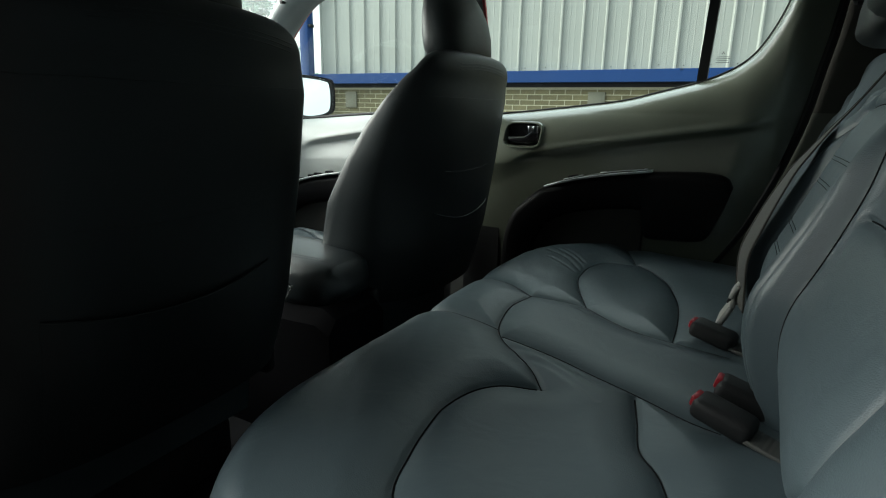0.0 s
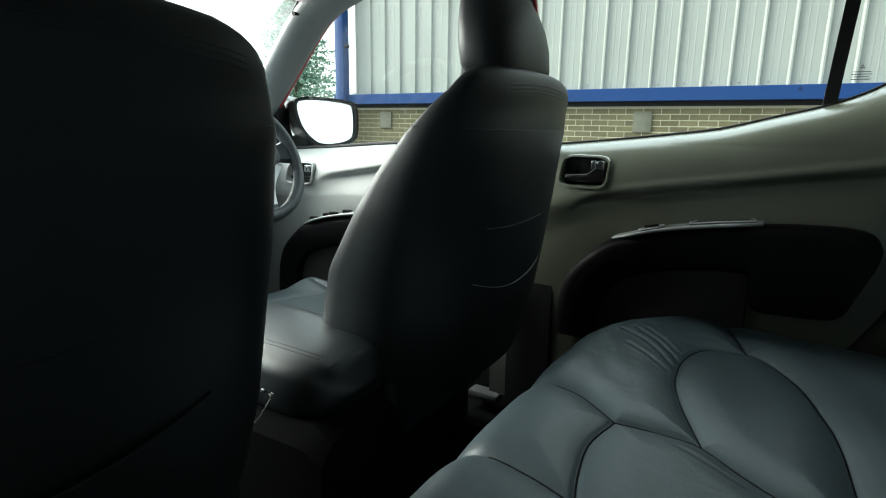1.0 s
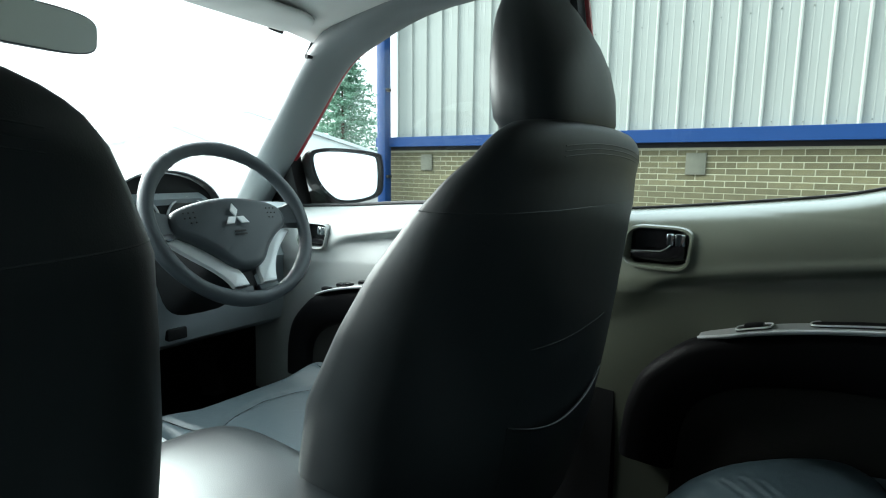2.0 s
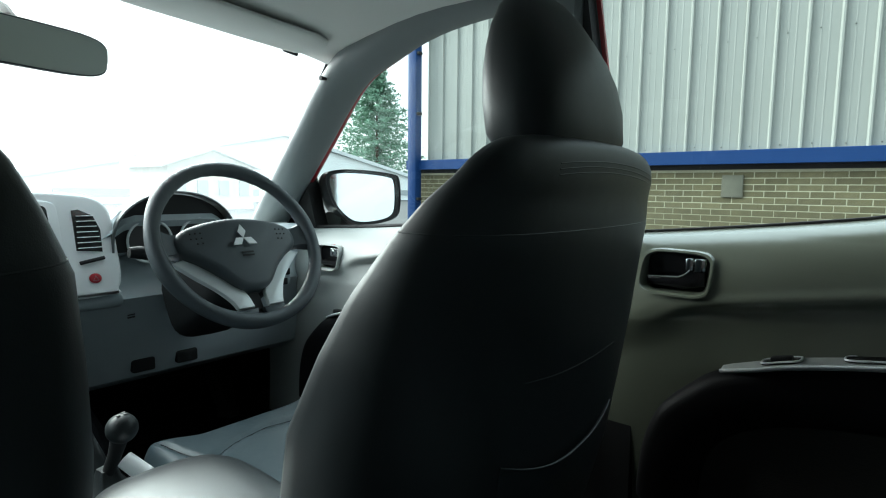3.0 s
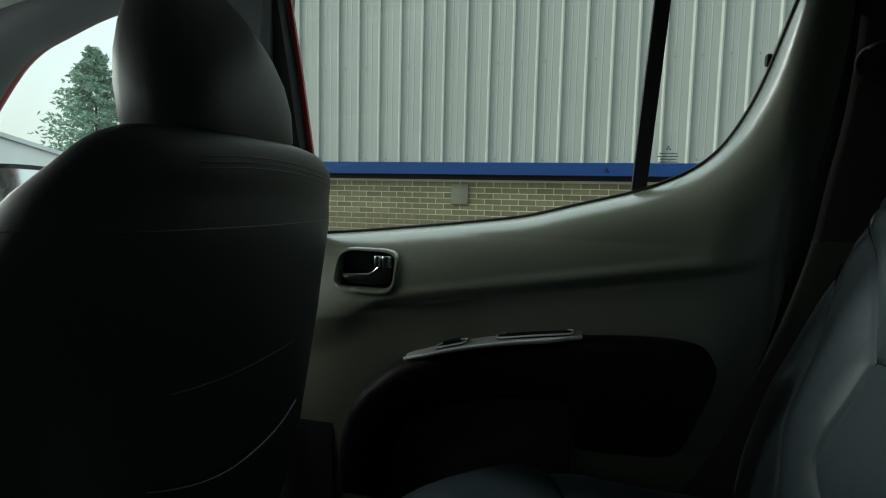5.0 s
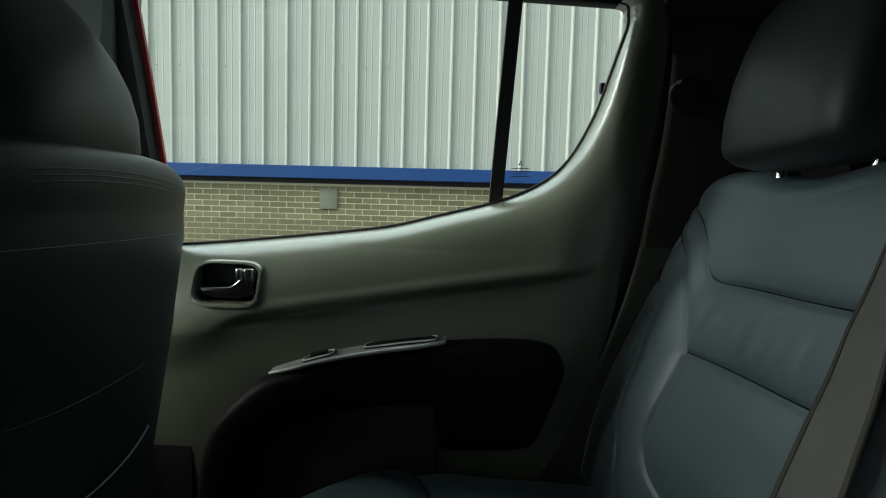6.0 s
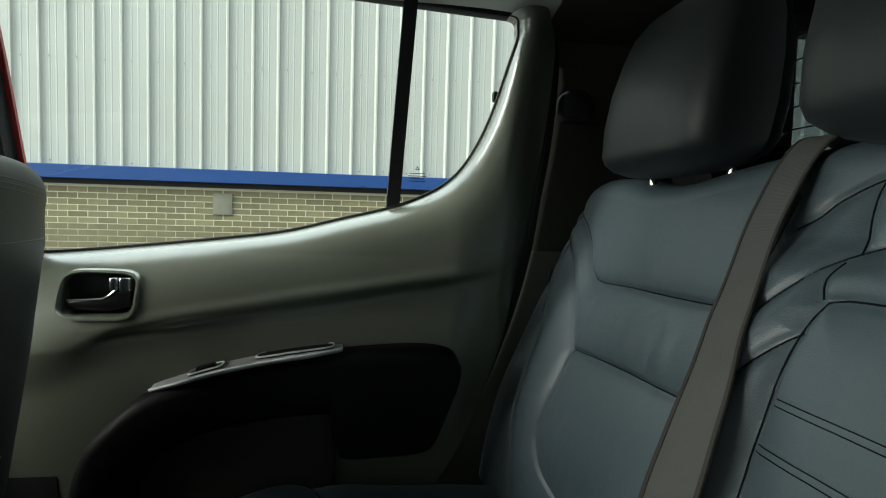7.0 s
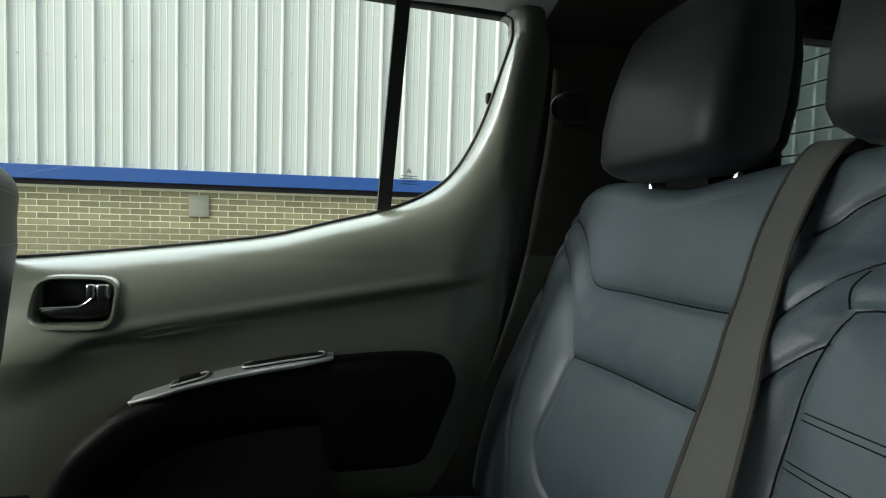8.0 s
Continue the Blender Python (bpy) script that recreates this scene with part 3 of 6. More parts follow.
bm = bmesh.new()
hole = [(y, z) for y, z in [(u, 1.465 + v) for u, v in ring_of(0.62, 0.150, 48, 5)]]
rim = []
for y, z in hole:
    k = max(abs(y) / 0.74, abs(z - 1.465) / 0.28)
    rim.append((y / k if k else y, max(0.5, 1.465 + (z - 1.465) / k)))
low_rim = [(y, 0.5 if z < 1.2 else z) for y, z in rim]
loft(bm, [[V(back_x(z), y, z) for y, z in low_rim], [V(back_x(z), y, z) for y, z in hole], [V(back_x(z) + 0.04, y, z) for y, z in hole], [V(back_x(z) + 0.04, y, z) for y, z in low_rim]], cap=False, wrap=True)
single("wall_rear", bm, BLACK, "dark rear cabin wall round the back window", "cabin wall", "structure")
back_window = thing("window_rear", (1.05, 0, 1.33), "tinted back window with heating wires", "window", "structure")
bm = bmesh.new()
plate(bm, [(u, 1.465 + v) for u, v in ring_of(0.62, 0.150, 48, 5)], lambda u, v, w: V(back_x(v) + 0.018 + w, u, v), 0.004, 0.001, 1)
pane = part("window_pane", bm, DARKGLASS, back_window)
pane.visible_shadow = False
for k in range(9):
    z = 1.350 + k * 0.028
    bm = bmesh.new()
    tube(bm, [V(back_x(z) + 0.014, -0.58, z), V(back_x(z) + 0.014, 0.58, z)], 0.0011, 5)
    part("heating_wire", bm, PRINT, back_window)

# left side: the front door stands closed, the rear doorway is open
bm = bmesh.new()
loft(bm, [[V(x + dx, -y, z) for dx, y in ((-0.13, 0.705), (-0.015, 0.705), (-0.005, 0.715), (-0.005, 0.80), (-0.13, 0.80))] for x, z in ((-0.20, 0.52), (-0.20, 1.20), (-0.185, 1.45), (-0.16, 1.72))])
single("pillar_left", bm, PILLAR, "grey plastic trim on the centre pillar", "pillar trim", "structure")

# ---- front doors, front pillars and windscreen ----
FSILL = [(-0.21, 1.247), (-0.40, 1.243), (-0.62, 1.234), (-0.85, 1.217), (-1.0, 1.208), (-1.20, 1.196)]


def front_door(side, label):
    s = side
    door = thing("door_front_right" if s > 0 else "door_front_left", (-0.65, 0.8 * s, 0.6), label, "car door", "structure")
    bm = bmesh.new()
    a, b = resample(smooth_line([(x, 0, z) for x, z in FSILL]), 120), resample([V(-0.21, 0, 0.60), V(-1.24, 0, 0.60)], 120)
    grid = []
    for p, q in zip(a, b):
        row = []
        for k in range(110):
            v = (k / 109) ** 1.35
            c = p.lerp(q, v)
            row.append(V(c.x, s * trim_y(c.x + 0.86, c.z, v * (q - p).length), c.z))
        grid.append(row)
    hx, hz = -0.915, 1.135
    shell(bm, grid, (0, 0.03 * s, 0), lambda p: abs((p.x - hx) / 0.0575) ** 4.5 + abs((p.z - hz) / 0.0345) ** 4.5 < 1)
    part("trim_panel", bm, GREY, door, "grey moulded plastic door trim, paled as if better lit")
    bm = bmesh.new()
    tube(bm, [V(p.x, s * (glass_y(p.z) - 0.012), p.z + 0.004) for p in a], 0.006, 8)
    part("window_seal", bm, RUBBER, door)
    bm = bmesh.new()
    plate(bm, [(p.x, p.z) for p in a] + [(-1.15, 1.36), (-0.86, 1.60), (-0.66, 1.71), (-0.18, 1.745)], lambda u, v, w: V(u, s * (glass_y(v) + 0.012 + w), v), 0.004, 0.001, 1)
    pane = part("window_pane", bm, GLASS, door)
    pane.visible_shadow = False
    bm = bmesh.new()
    hy = trim_y(hx + 0.86, hz, 1.232 - hz)
    ring = [[(hx + u, hz + v) for u, v in ring_of(w, h, 36, 4.5)] for w, h in ((0.0592, 0.0362), (0.0580, 0.0350), (0.0565, 0.0335), (0.0550, 0.0320))]
    sk = [[(x, trim_y(x + 0.86, z, 1.232 - z), z) for x, z in r] for r in ring]
    loft(bm, [[V(x, s * (y + o), z) for x, y, z in r] for r, o in zip(sk, (0.004, -0.005, -0.005, 0.002))] + [[V(x, s * (hy + 0.036), z) for x, z in ring[3]]], cap=False)
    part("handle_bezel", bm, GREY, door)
    bm = bmesh.new()
    plate(bm, ring[3], lambda u, v, w: V(u, s * (hy + 0.034 - w), v), 0.006, 0.001, 1)
    part("handle_recess", bm, GLOSSBLACK, door)
    for dx, w in ((0.0225, 0.013), (0.0395, 0.018)):
        bm = bmesh.new()
        rbox(bm, V(hx + dx, s * (hy + 0.010), hz + 0.016), (w, 0.014, 0.023), 0.003)
        part("lock_tab", bm, CHROME, door, "chrome lock tab")
    bm = bmesh.new()
    rbox(bm, V(hx - 0.004, s * (hy + 0.012), hz - 0.016), (0.090, 0.014, 0.013), 0.004)
    part("pull_lever", bm, GLOSSBLACK, door)
    bm = bmesh.new()
    armrest_arch(bm, s, -1.0, -0.070)
    part("armrest", bm, ARMBLACK, door, "black arched armrest")
    bm = bmesh.new()
    plate(bm, [(u - 1.0, v - 0.07) for u, v in INSERT], lambda u, v, w: V(u, s * (0.725 - w), v), 0.060, 0.004)
    part("door_insert", bm, FABRIC, door, "dark cloth door insert")
    bm = bmesh.new()
    rings = strip_rings(s, -1.0, -0.070)
    loft(bm, rings)
    cover = part("switch_strip", bm, GREY, door, "grey switch strip with a silver edge")
    bm = bmesh.new()
    tube(bm, [r[1] + V(0, -0.0015 * s, -0.001) for r in rings], 0.0026, 8)
    part("strip_edge", bm, SILVER, cover, "silver edge")
    for k in range(4):
        bm = bmesh.new()
        x = -0.83 + 0.042 * k
        rbox(bm, V(x, s * (0.666 + 0.016 * (k % 2)), strip_z(x + 1.0) - 0.067), (0.028, 0.020, 0.012), 0.004)
        part("window_switch", bm, GLOSSBLACK, cover)
    bm = bmesh.new()
    plate(bm, [(-1.30, 1.190), (-1.095, 1.200), (-1.118, 1.372), (-1.155, 1.372)], lambda u, v, w: V(u, s * (glass_y(v) - 0.02 + w), v), 0.05, 0.004)
    part("mirror_corner", bm, BLACK, door)
    return door


front_door(1, "closed front door with light grey trim and black armrest")
front_door(-1, "closed front door with light grey trim")

PLACE = FRONT


def pillar_line(s):
    return smooth_line([(-0.20, s * 0.665, 1.708), (-0.48, s * 0.662, 1.693), (-0.66, s * 0.665, 1.648), (-0.80, s * 0.672, 1.59), (-0.95, s * 0.682, 1.45), (-1.10, s * 0.69, 1.30), (-1.22, s * 0.695, 1.17)], 6)


for s, tag in ((1, "right"), (-1, "left")):
    bm = bmesh.new()
    tube(bm, [p + V(0.012, 0.008 * s, 0.004) for p in pillar_line(s)], [0.064 - 0.006 * i / 30 for i in range(len(pillar_line(s)))], 20, flat=0.72)
    single("pillar_front_" + tag, bm, PILLAR_FRONT, "light grey plastic trim on the windscreen pillar", "pillar trim", "structure")
    bm = bmesh.new()
    tube(bm, [p + V(0.002, (0.052 + 0.011 * i / 30) * s, 0.004) for i, p in enumerate(pillar_line(s))], 0.029, 10)
    single("pillar_skin_" + tag, bm, RED, "red painted steel of the windscreen pillar", "car body", "structure")
    bm = bmesh.new()
    tube(bm, smooth_line([(-0.62, s * 0.715, 1.685), (-0.45, s * 0.715, 1.728), (-0.15, s * 0.715, 1.750), (0.3, s * 0.71, 1.752), (0.75, s * 0.705, 1.738), (1.0, s * 0.70, 1.69)], 6), 0.036, 10)
    single("roof_rail_" + tag, bm, PILLAR, "pale grey trim along the roof edge", "roof trim", "structure")
    bm = bmesh.new()
    tube(bm, smooth_line([(-0.62, s * 0.765, 1.715), (-0.45, s * 0.765, 1.755), (-0.15, s * 0.765, 1.778), (0.3, s * 0.76, 1.778), (0.75, s * 0.755, 1.762), (1.0, s * 0.75, 1.72)], 6), 0.034, 10)
    single("roof_edge_" + tag, bm, RED, "red painted steel roof edge", "car body", "structure")


def screen_point(u, v):
    """u across (-1 to 1), v up (0 to 1)."""
    b = 1 - u * u
    lo, hi = V(-1.22 - 0.24 * b, 0.70 * u, 1.165 + 0.01 * b), V(-0.80 - 0.06 * b, 0.655 * u, 1.615 + 0.04 * b)
    return lo.lerp(hi, v)


windscreen = thing("window_front", (-1.4, 0, 1.17), "clear curved windscreen over the dashboard", "windscreen", "structure")
bm = bmesh.new()
shell(bm, [[screen_point(-1 + 2 * i / 24, j / 10) for i in range(25)] for j in range(11)], (-0.004, 0, 0.003))
pane = part("window_pane", bm, HAZY, windscreen, "windscreen glass with a pale film for glare haze")
pane.visible_shadow = False
bm = bmesh.new()
for s in (1,):
    tube(bm, [screen_point(0.97 * s, v / 10) + V(0.004, -0.004 * s, 0) for v in range(11)], 0.006, 6)
part("edge_seal", bm, RUBBER, windscreen)

# cowl with the wipers
bm = bmesh.new()
shell(bm, [[V(-1.22 - 0.24 * (1 - u * u) - d, 0.72 * u, 1.150 + 0.01 * (1 - u * u) - 0.10 * d) for u in [-1 + i / 10 for i in range(21)]] for d in (0.0, 0.06, 0.16)], (0, 0, -0.02))
single("cowl", bm, BLACK, "black plastic cowl below the windscreen", "car body", "structure")
for y0, y1 in ((-0.55, 0.02), (-0.02, 0.55)):
    bm = bmesh.new()
    tube(bm, [screen_point(y0 / 0.70, 0.03) + V(-0.012, 0, 0.012), screen_point((y0 + y1) / 1.4, 0.065) + V(-0.012, 0, 0.012), screen_point(y1 / 0.70, 0.035) + V(-0.012, 0, 0.010)], 0.006, 6)
    single("wiper", bm, RUBBER, "black wiper blade resting on the windscreen", "wiper", group="windscreen wipers")

# bonnet and front wings, the load bed behind
PLACE = Matrix.Identity(4)
bm = bmesh.new()
shell(bm, [[V(-1.40 - 1.15 * t - 0.02 * (1 - u * u), 0.80 * u, 1.115 - 0.12 * t - 0.20 * t ** 4 + 0.03 * (1 - u * u)) for u in [-1 + i / 10 for i in range(21)]] for t in [k / 12 for k in range(13)]], (0, 0, -0.02))
single("bonnet", bm, RED, "red painted bonnet of the pickup", "car body", "structure")
for s in (1, -1):
    bm = bmesh.new()
    shell(bm, [[V(x, s * (0.80 + 0.06 * math.sin(math.pi * k / 8)), 0.45 + (z1 - 0.45) * k / 8) for k in range(9)] for x, z1 in ((-2.55, 0.80), (-2.3, 0.98), (-1.9, 1.06), (-1.4, 1.13), (-1.18, 1.2))], (0, 0.012 * s, 0))
    single("front_wing", bm, RED, "red painted front wing of the pickup", "car body", "structure")
    bm = bmesh.new()
    shell(bm, [[V(x, s * (0.835 + 0.04 * math.sin(math.pi * k / 10)), 0.48 + 0.72 * k / 10) for k in range(11)] for x in ((-1.18, -0.6, -0.16) if s < 0 else (-1.18, -0.6, 0.0, 0.62))], (0, 0.012 * s, 0))
    single("door_skin", bm, RED, "red painted outer door skin of the pickup", "car body", "structure")
    bm = bmesh.new()
    shell(bm, [[V(x, s * (0.835 + 0.04 * math.sin(math.pi * k / 10)), 0.48 + 0.76 * k / 10) for k in range(11)] for x in (0.80, 0.95, 1.14)], (0, 0.012 * s, 0))
    single("quarter_panel", bm, RED, "red painted cab corner behind the rear door", "car body", "structure")
bm = bmesh.new()
rbox(bm, V(1.82, 0, 0.78), (1.40, 1.66, 0.58), 0.05)
single("load_bed", bm, RED, "red painted load bed of the pickup", "car body", "structure")
# hard canopy over the load bed, with a side window each side
canopy = thing("canopy", (1.82, 0, 1.07), "hard canopy over the load bed with side windows", "canopy", "structure")
for s in (1, -1):
    bm = bmesh.new()
    for x0, x1, z0, z1 in ((1.13, 1.29, 1.07, 1.78), (2.30, 2.52, 1.07, 1.78), (1.29, 2.30, 1.07, 1.30), (1.29, 2.30, 1.712, 1.78)):
        rbox(bm, V((x0 + x1) / 2, s * 0.78, (z0 + z1) / 2), (x1 - x0, 0.04, z1 - z0), 0)
    part("side_panel", bm, BLACK, canopy, "dark canopy side", False)
    bm = bmesh.new()
    rbox(bm, V(1.795, s * 0.775, 1.506), (1.0, 0.004, 0.40), 0)
    pane = part("side_pane", bm, DARKGLASS, canopy, smooth=False)
    pane.visible_shadow = False
bm = bmesh.new()
rbox(bm, V(1.825, 0, 1.80), (1.39, 1.60, 0.04), 0.015)
part("canopy_roof", bm, BLACK, canopy)
bm = bmesh.new()
rbox(bm, V(2.51, 0, 1.42), (0.03, 1.52, 0.70), 0.01)
part("tail_panel", bm, BLACK, canopy)

for x, y in ((-1.75, 0.76), (-1.75, -0.76), (1.75, 0.78), (1.75, -0.78)):
    wheel = thing("wheel", (x, y, 0.0), "black road wheel under the pickup", "wheel", group="road wheels")
    bm = bmesh.new()
    loft(bm, [[V(x + r * math.cos(2 * math.pi * k / 32), y + w, 0.37 + r * math.sin(2 * math.pi * k / 32)) for k in range(32)] for r, w in ((0.23, -0.11), (0.34, -0.115), (0.37, -0.09), (0.37, 0.09), (0.34, 0.115), (0.23, 0.11))], cap=False, wrap=True)
    part("tyre", bm, RUBBER, wheel)
    bm = bmesh.new()
    loft(bm, [[V(x + r * math.cos(2 * math.pi * k / 32), y + w, 0.37 + r * math.sin(2 * math.pi * k / 32)) for k in range(32)] for r, w in ((0.23, -0.10), (0.23, 0.10), (0.05, 0.07))])
    part("rim", bm, SILVER, wheel)

# outside mirror
PLACE = FRONT
mirror = thing("wing_mirror", (-0.93, 0.88, 1.22), "dark wing mirror with a bright glass", "mirror")
bm = bmesh.new()
MC = V(-0.935, 0.866, 1.290)
MROT = pose(0, 0, 0, 0, -6, -20).to_3x3()


def mir(u, v, w):
    return MC + MROT @ V(-w, u, v)


MSHAPE = [(p.x, p.y) for p in smooth_line([(-0.116, 0.058, 0), (-0.085, 0.078, 0), (0.0, 0.080, 0), (0.095, 0.070, 0), (0.117, 0.052, 0), (0.117, -0.020, 0), (0.104, -0.058, 0), (0.06, -0.076, 0), (-0.01, -0.082, 0), (-0.055, -0.068, 0), (-0.10, -0.016, 0)], 5, True)]
rings = []
for w, k in ((-0.012, 0.97), (-0.018, 1.0), (0.02, 1.02), (0.07, 0.97), (0.11, 0.80), (0.135, 0.45)):
    rings.append([mir(u * k, v * k, w) for u, v in MSHAPE])
inn = [[mir(u * 0.89, v * 0.89, w) for u, v in MSHAPE] for w in (0.015, -0.012)]
loft(bm, [inn[0], inn[1]] + rings)
part("housing", bm, BLACK, mirror)
bm = bmesh.new()
plate(bm, [(u * 0.90, v * 0.90) for u, v in MSHAPE], lambda u, v, w: mir(u, v, 0.0 - w), 0.006, 0.001, 1)
part("mirror_glass", bm, MIRROR, mirror, "mirror glass")
bm = bmesh.new()
loft(bm, [[V(-0.995 + u, y, 1.225 + v) for u, v in ring_of(0.04, 0.022, 16, 3)] for y in (0.80, 0.86, 0.92)])
part("arm", bm, BLACK, mirror)

# inside mirror
rear_mirror = thing("rear_view_mirror", (-0.80, 0, 1.60), "dark grey rear view mirror on the windscreen", "mirror")
RM = V(-0.74, 0.0, 1.535)
RROT = pose(0, 0, 0, 0, 8, 14).to_3x3()
bm = bmesh.new()
loft(bm, [[RM + RROT @ V(w, u * k, v * k) for u, v in ring_of(0.125, 0.036, 32, 4)] for w, k in ((0.012, 0.96), (0.010, 1.0), (-0.012, 1.0), (-0.03, 0.8))])
part("housing", bm, WHEEL_GREY, rear_mirror)
bm = bmesh.new()
plate(bm, ring_of(0.121, 0.033, 32, 4), lambda u, v, w: RM + RROT @ V(0.0125 + w, u, v), 0.002, 0.0005, 1)
part("mirror_glass", bm, DIMMIRROR, rear_mirror)
bm = bmesh.new()
tube(bm, [RM + V(-0.02, 0, 0), V(-0.80, 0, 1.575), V(-0.86, 0, 1.61)], 0.012, 8)
part("stalk", bm, BLACK, rear_mirror)

# sun visor above the driver, with its clip
PLACE = Matrix.Identity(4)
visor = thing("sun_visor", (-0.83, 0.4, 1.68), "grey folded sun visor under the headliner", "sun visor")
bm = bmesh.new()
loft(bm, [[V(-0.832 + u, y, roof_z(-0.832 + u, y) - 0.010 + v) for u, v in ring_of(d, 0.008, 24, 2.6)] for y, d in ((0.16, 0.05), (0.175, 0.07), (0.22, 0.080), (0.55, 0.080), (0.585, 0.07), (0.60, 0.05))])
part("panel", bm, HEADLINER, visor)
bm = bmesh.new()
tube(bm, [V(-0.905, 0.60, roof_z(-0.905, 0.60) - 0.012), V(-0.905, 0.56, roof_z(-0.905, 0.56) - 0.012)], 0.006, 8)
part("hinge_rod", bm, BLACK, visor)
PLACE = FRONT
bm = bmesh.new()
loft(bm, [[V(-0.795 + u, 0.622 + w, 1.583 + v) for u, v in ring_of(0.006, 0.006 - 0.0015 * k, 12, 2.4)] for k, w in enumerate((-0.016, -0.008, 0.008, 0.018))])
part("hook", bm, BLACK, visor)

# ---- dashboard ----
PLACE = Matrix.Translation((0, -0.015, 0)) @ FRONT
dash = thing("dashboard", (-1.1, 0, 0.8), "grey moulded dashboard with silver centre stack", "dashboard", "structure")


def hump(y):
    return smoothstep(0.17, 0.25, y) * smoothstep(0.50, 0.43, y)


bm = bmesh.new()
rows = []
for i in range(57):
    y = -0.715 + 1.43 * i / 56
    b = 1 - (y / 0.715) ** 2
    h = hump(y)
    rows.append([V(-1.24 - 0.22 * b, y, 1.155), V(-1.16 - 0.12 * b, y, 1.185), V(-1.06, y, 1.215 + 0.03 * h), V(-1.00, y, 1.215 + 0.055 * h), V(-0.975, y, 1.200 + 0.04 * h), V(-0.985 - 0.05 * h, y, 1.16),
                 V(-0.975 - 0.03 * h, y, 1.10), V(-0.955, y, 1.075), V(-0.962, y, 1.055), V(-0.974, y, 1.02), V(-0.984, y, 0.94), V(-1.002, y, 0.885), V(-1.05, y, 0.86), V(-1.20, y, 0.84), V(-1.46, y, 0.9)])
loft(bm, rows)
part("dash_body", bm, DASH_GREY, dash, "grey grained plastic")
bm = bmesh.new()
rows = []
for i in range(25):
    y = -0.70 + 1.40 * i / 24
    b = 1 - (y / 0.715) ** 2
    rows.append([V(-1.23 - 0.21 * b, y, 1.158), V(-1.15 - 0.12 * b, y, 1.189), V(-1.06, y, 1.2185 + 0.03 * hump(y)), V(-1.06, y, 1.212), V(-1.23 - 0.2 * b, y, 1.15)])
loft(bm, rows)
part("dash_top", bm, GREY, dash, "pale grey upper pad")


def fas(u, v, w):
    """A point of the centre stack: u across, v up, w out of the face."""
    return V(-0.950 - 0.34 * (v - 1.10) + w, u, v)


bm = bmesh.new()
fo = [(-0.17, 1.089), (0.17, 1.089), (0.203, 1.104), (0.212, 1.135), (0.213, 1.18), (0.212, 1.23), (0.205, 1.272), (0.175, 1.295), (0.10, 1.304), (0.0, 1.306), (-0.10, 1.304), (-0.175, 1.295), (-0.205, 1.272), (-0.212, 1.23), (-0.213, 1.18), (-0.212, 1.135), (-0.203, 1.104)]
fo = [(p.x, p.y) for p in smooth_line([(a, b, 0) for a, b in fo], 5, True)]
plate(bm, fo, lambda u, v, w: fas(u, v, w - 0.05), 0.06, 0.008, 3)
part("centre_stack", bm, SILVER, dash, "silver plastic centre stack")
bm = bmesh.new()
rbox(bm, V(-0.985, 0, 1.076), (0.075, 0.43, 0.034), 0.014, 3)
part("stack_lip", bm, DASH_GREY, dash)
bm = bmesh.new()
plate(bm, [(u, 1.232 + v) for u, v in ring_of(0.112, 0.056, 32, 8)], lambda u, v, w: fas(u, v, 0.004 + w), 0.010, 0.002)
part("screen_bezel", bm, SILVER, dash, "silver screen surround")
bm = bmesh.new()
plate(bm, [(u, 1.238 + v) for u, v in ring_of(0.094, 0.041, 32, 10)], lambda u, v, w: fas(u, v, 0.0145 + w), 0.002, 0.0005, 1)
part("screen", bm, GLOSSBLACK, dash, "dark glossy screen")
bm = bmesh.new()
plate(bm, [(u, 1.186 + v) for u, v in ring_of(0.09, 0.006, 16, 6)], lambda u, v, w: fas(u, v, 0.0145 + w), 0.003, 0.001, 1)
part("button_row", bm, DASH_GREY, dash)
for s in (1, -1):
    bm = bmesh.new()
    vo = [(s * a, b) for a, b in ((0.135, 1.185), (0.182, 1.180), (0.185, 1.225), (0.175, 1.255), (0.150, 1.268), (0.137, 1.266))]
    vo = vo if s > 0 else vo[::-1]
    plate(bm, vo, lambda u, v, w: fas(u, v, 0.006 + w), 0.006, 0.001, 1)
    vent = part("air_vent", bm, GLOSSBLACK, dash, "black louvred air vent")
    for k in range(7):
        bm = bmesh.new()
        z = 1.190 + k * 0.0108
        rbox(bm, fas(s * 0.160, z, 0.012), (0.008, 0.045 - 0.002 * k, 0.0016), 0.0005, 1)
        part("slat", bm, SILVER, vent)
    bm = bmesh.new()
    tube(bm, [fas(s * 0.137, 1.160, 0.012), fas(s * 0.183, 1.168, 0.012)], 0.004, 6)
    part("card_slot", bm, BLACK, dash)
for u in (-0.095, 0.0, 0.095):
    bm = bmesh.new()
    loft(bm, [[fas(u + r * math.cos(2 * math.pi * k / 28), 1.128 + r * math.sin(2 * math.pi * k / 28), w) for k in range(28)] for r, w in ((0.031, 0.006), (0.030, 0.014), (0.026, 0.020), (0.0225, 0.018), (0.021, 0.010))])
    dial = part("climate_dial", bm, SILVER, dash, "dial with a silver ring")
    bm = bmesh.new()
    loft(bm, [[fas(u + r * math.cos(2 * math.pi * k / 28), 1.128 + r * math.sin(2 * math.pi * k / 28), w) for k in range(28)] for r, w in ((0.0205, 0.010), (0.0205, 0.016), (0.018, 0.018))])
    part("dial_knob", bm, BLACK, dial)
    bm = bmesh.new()
    rbox(bm, fas(u, 1.128, 0.019), (0.003, 0.016, 0.005), 0.001, 1)
    part("dial_mark", bm, LAMPGREY, dial)
bm = bmesh.new()
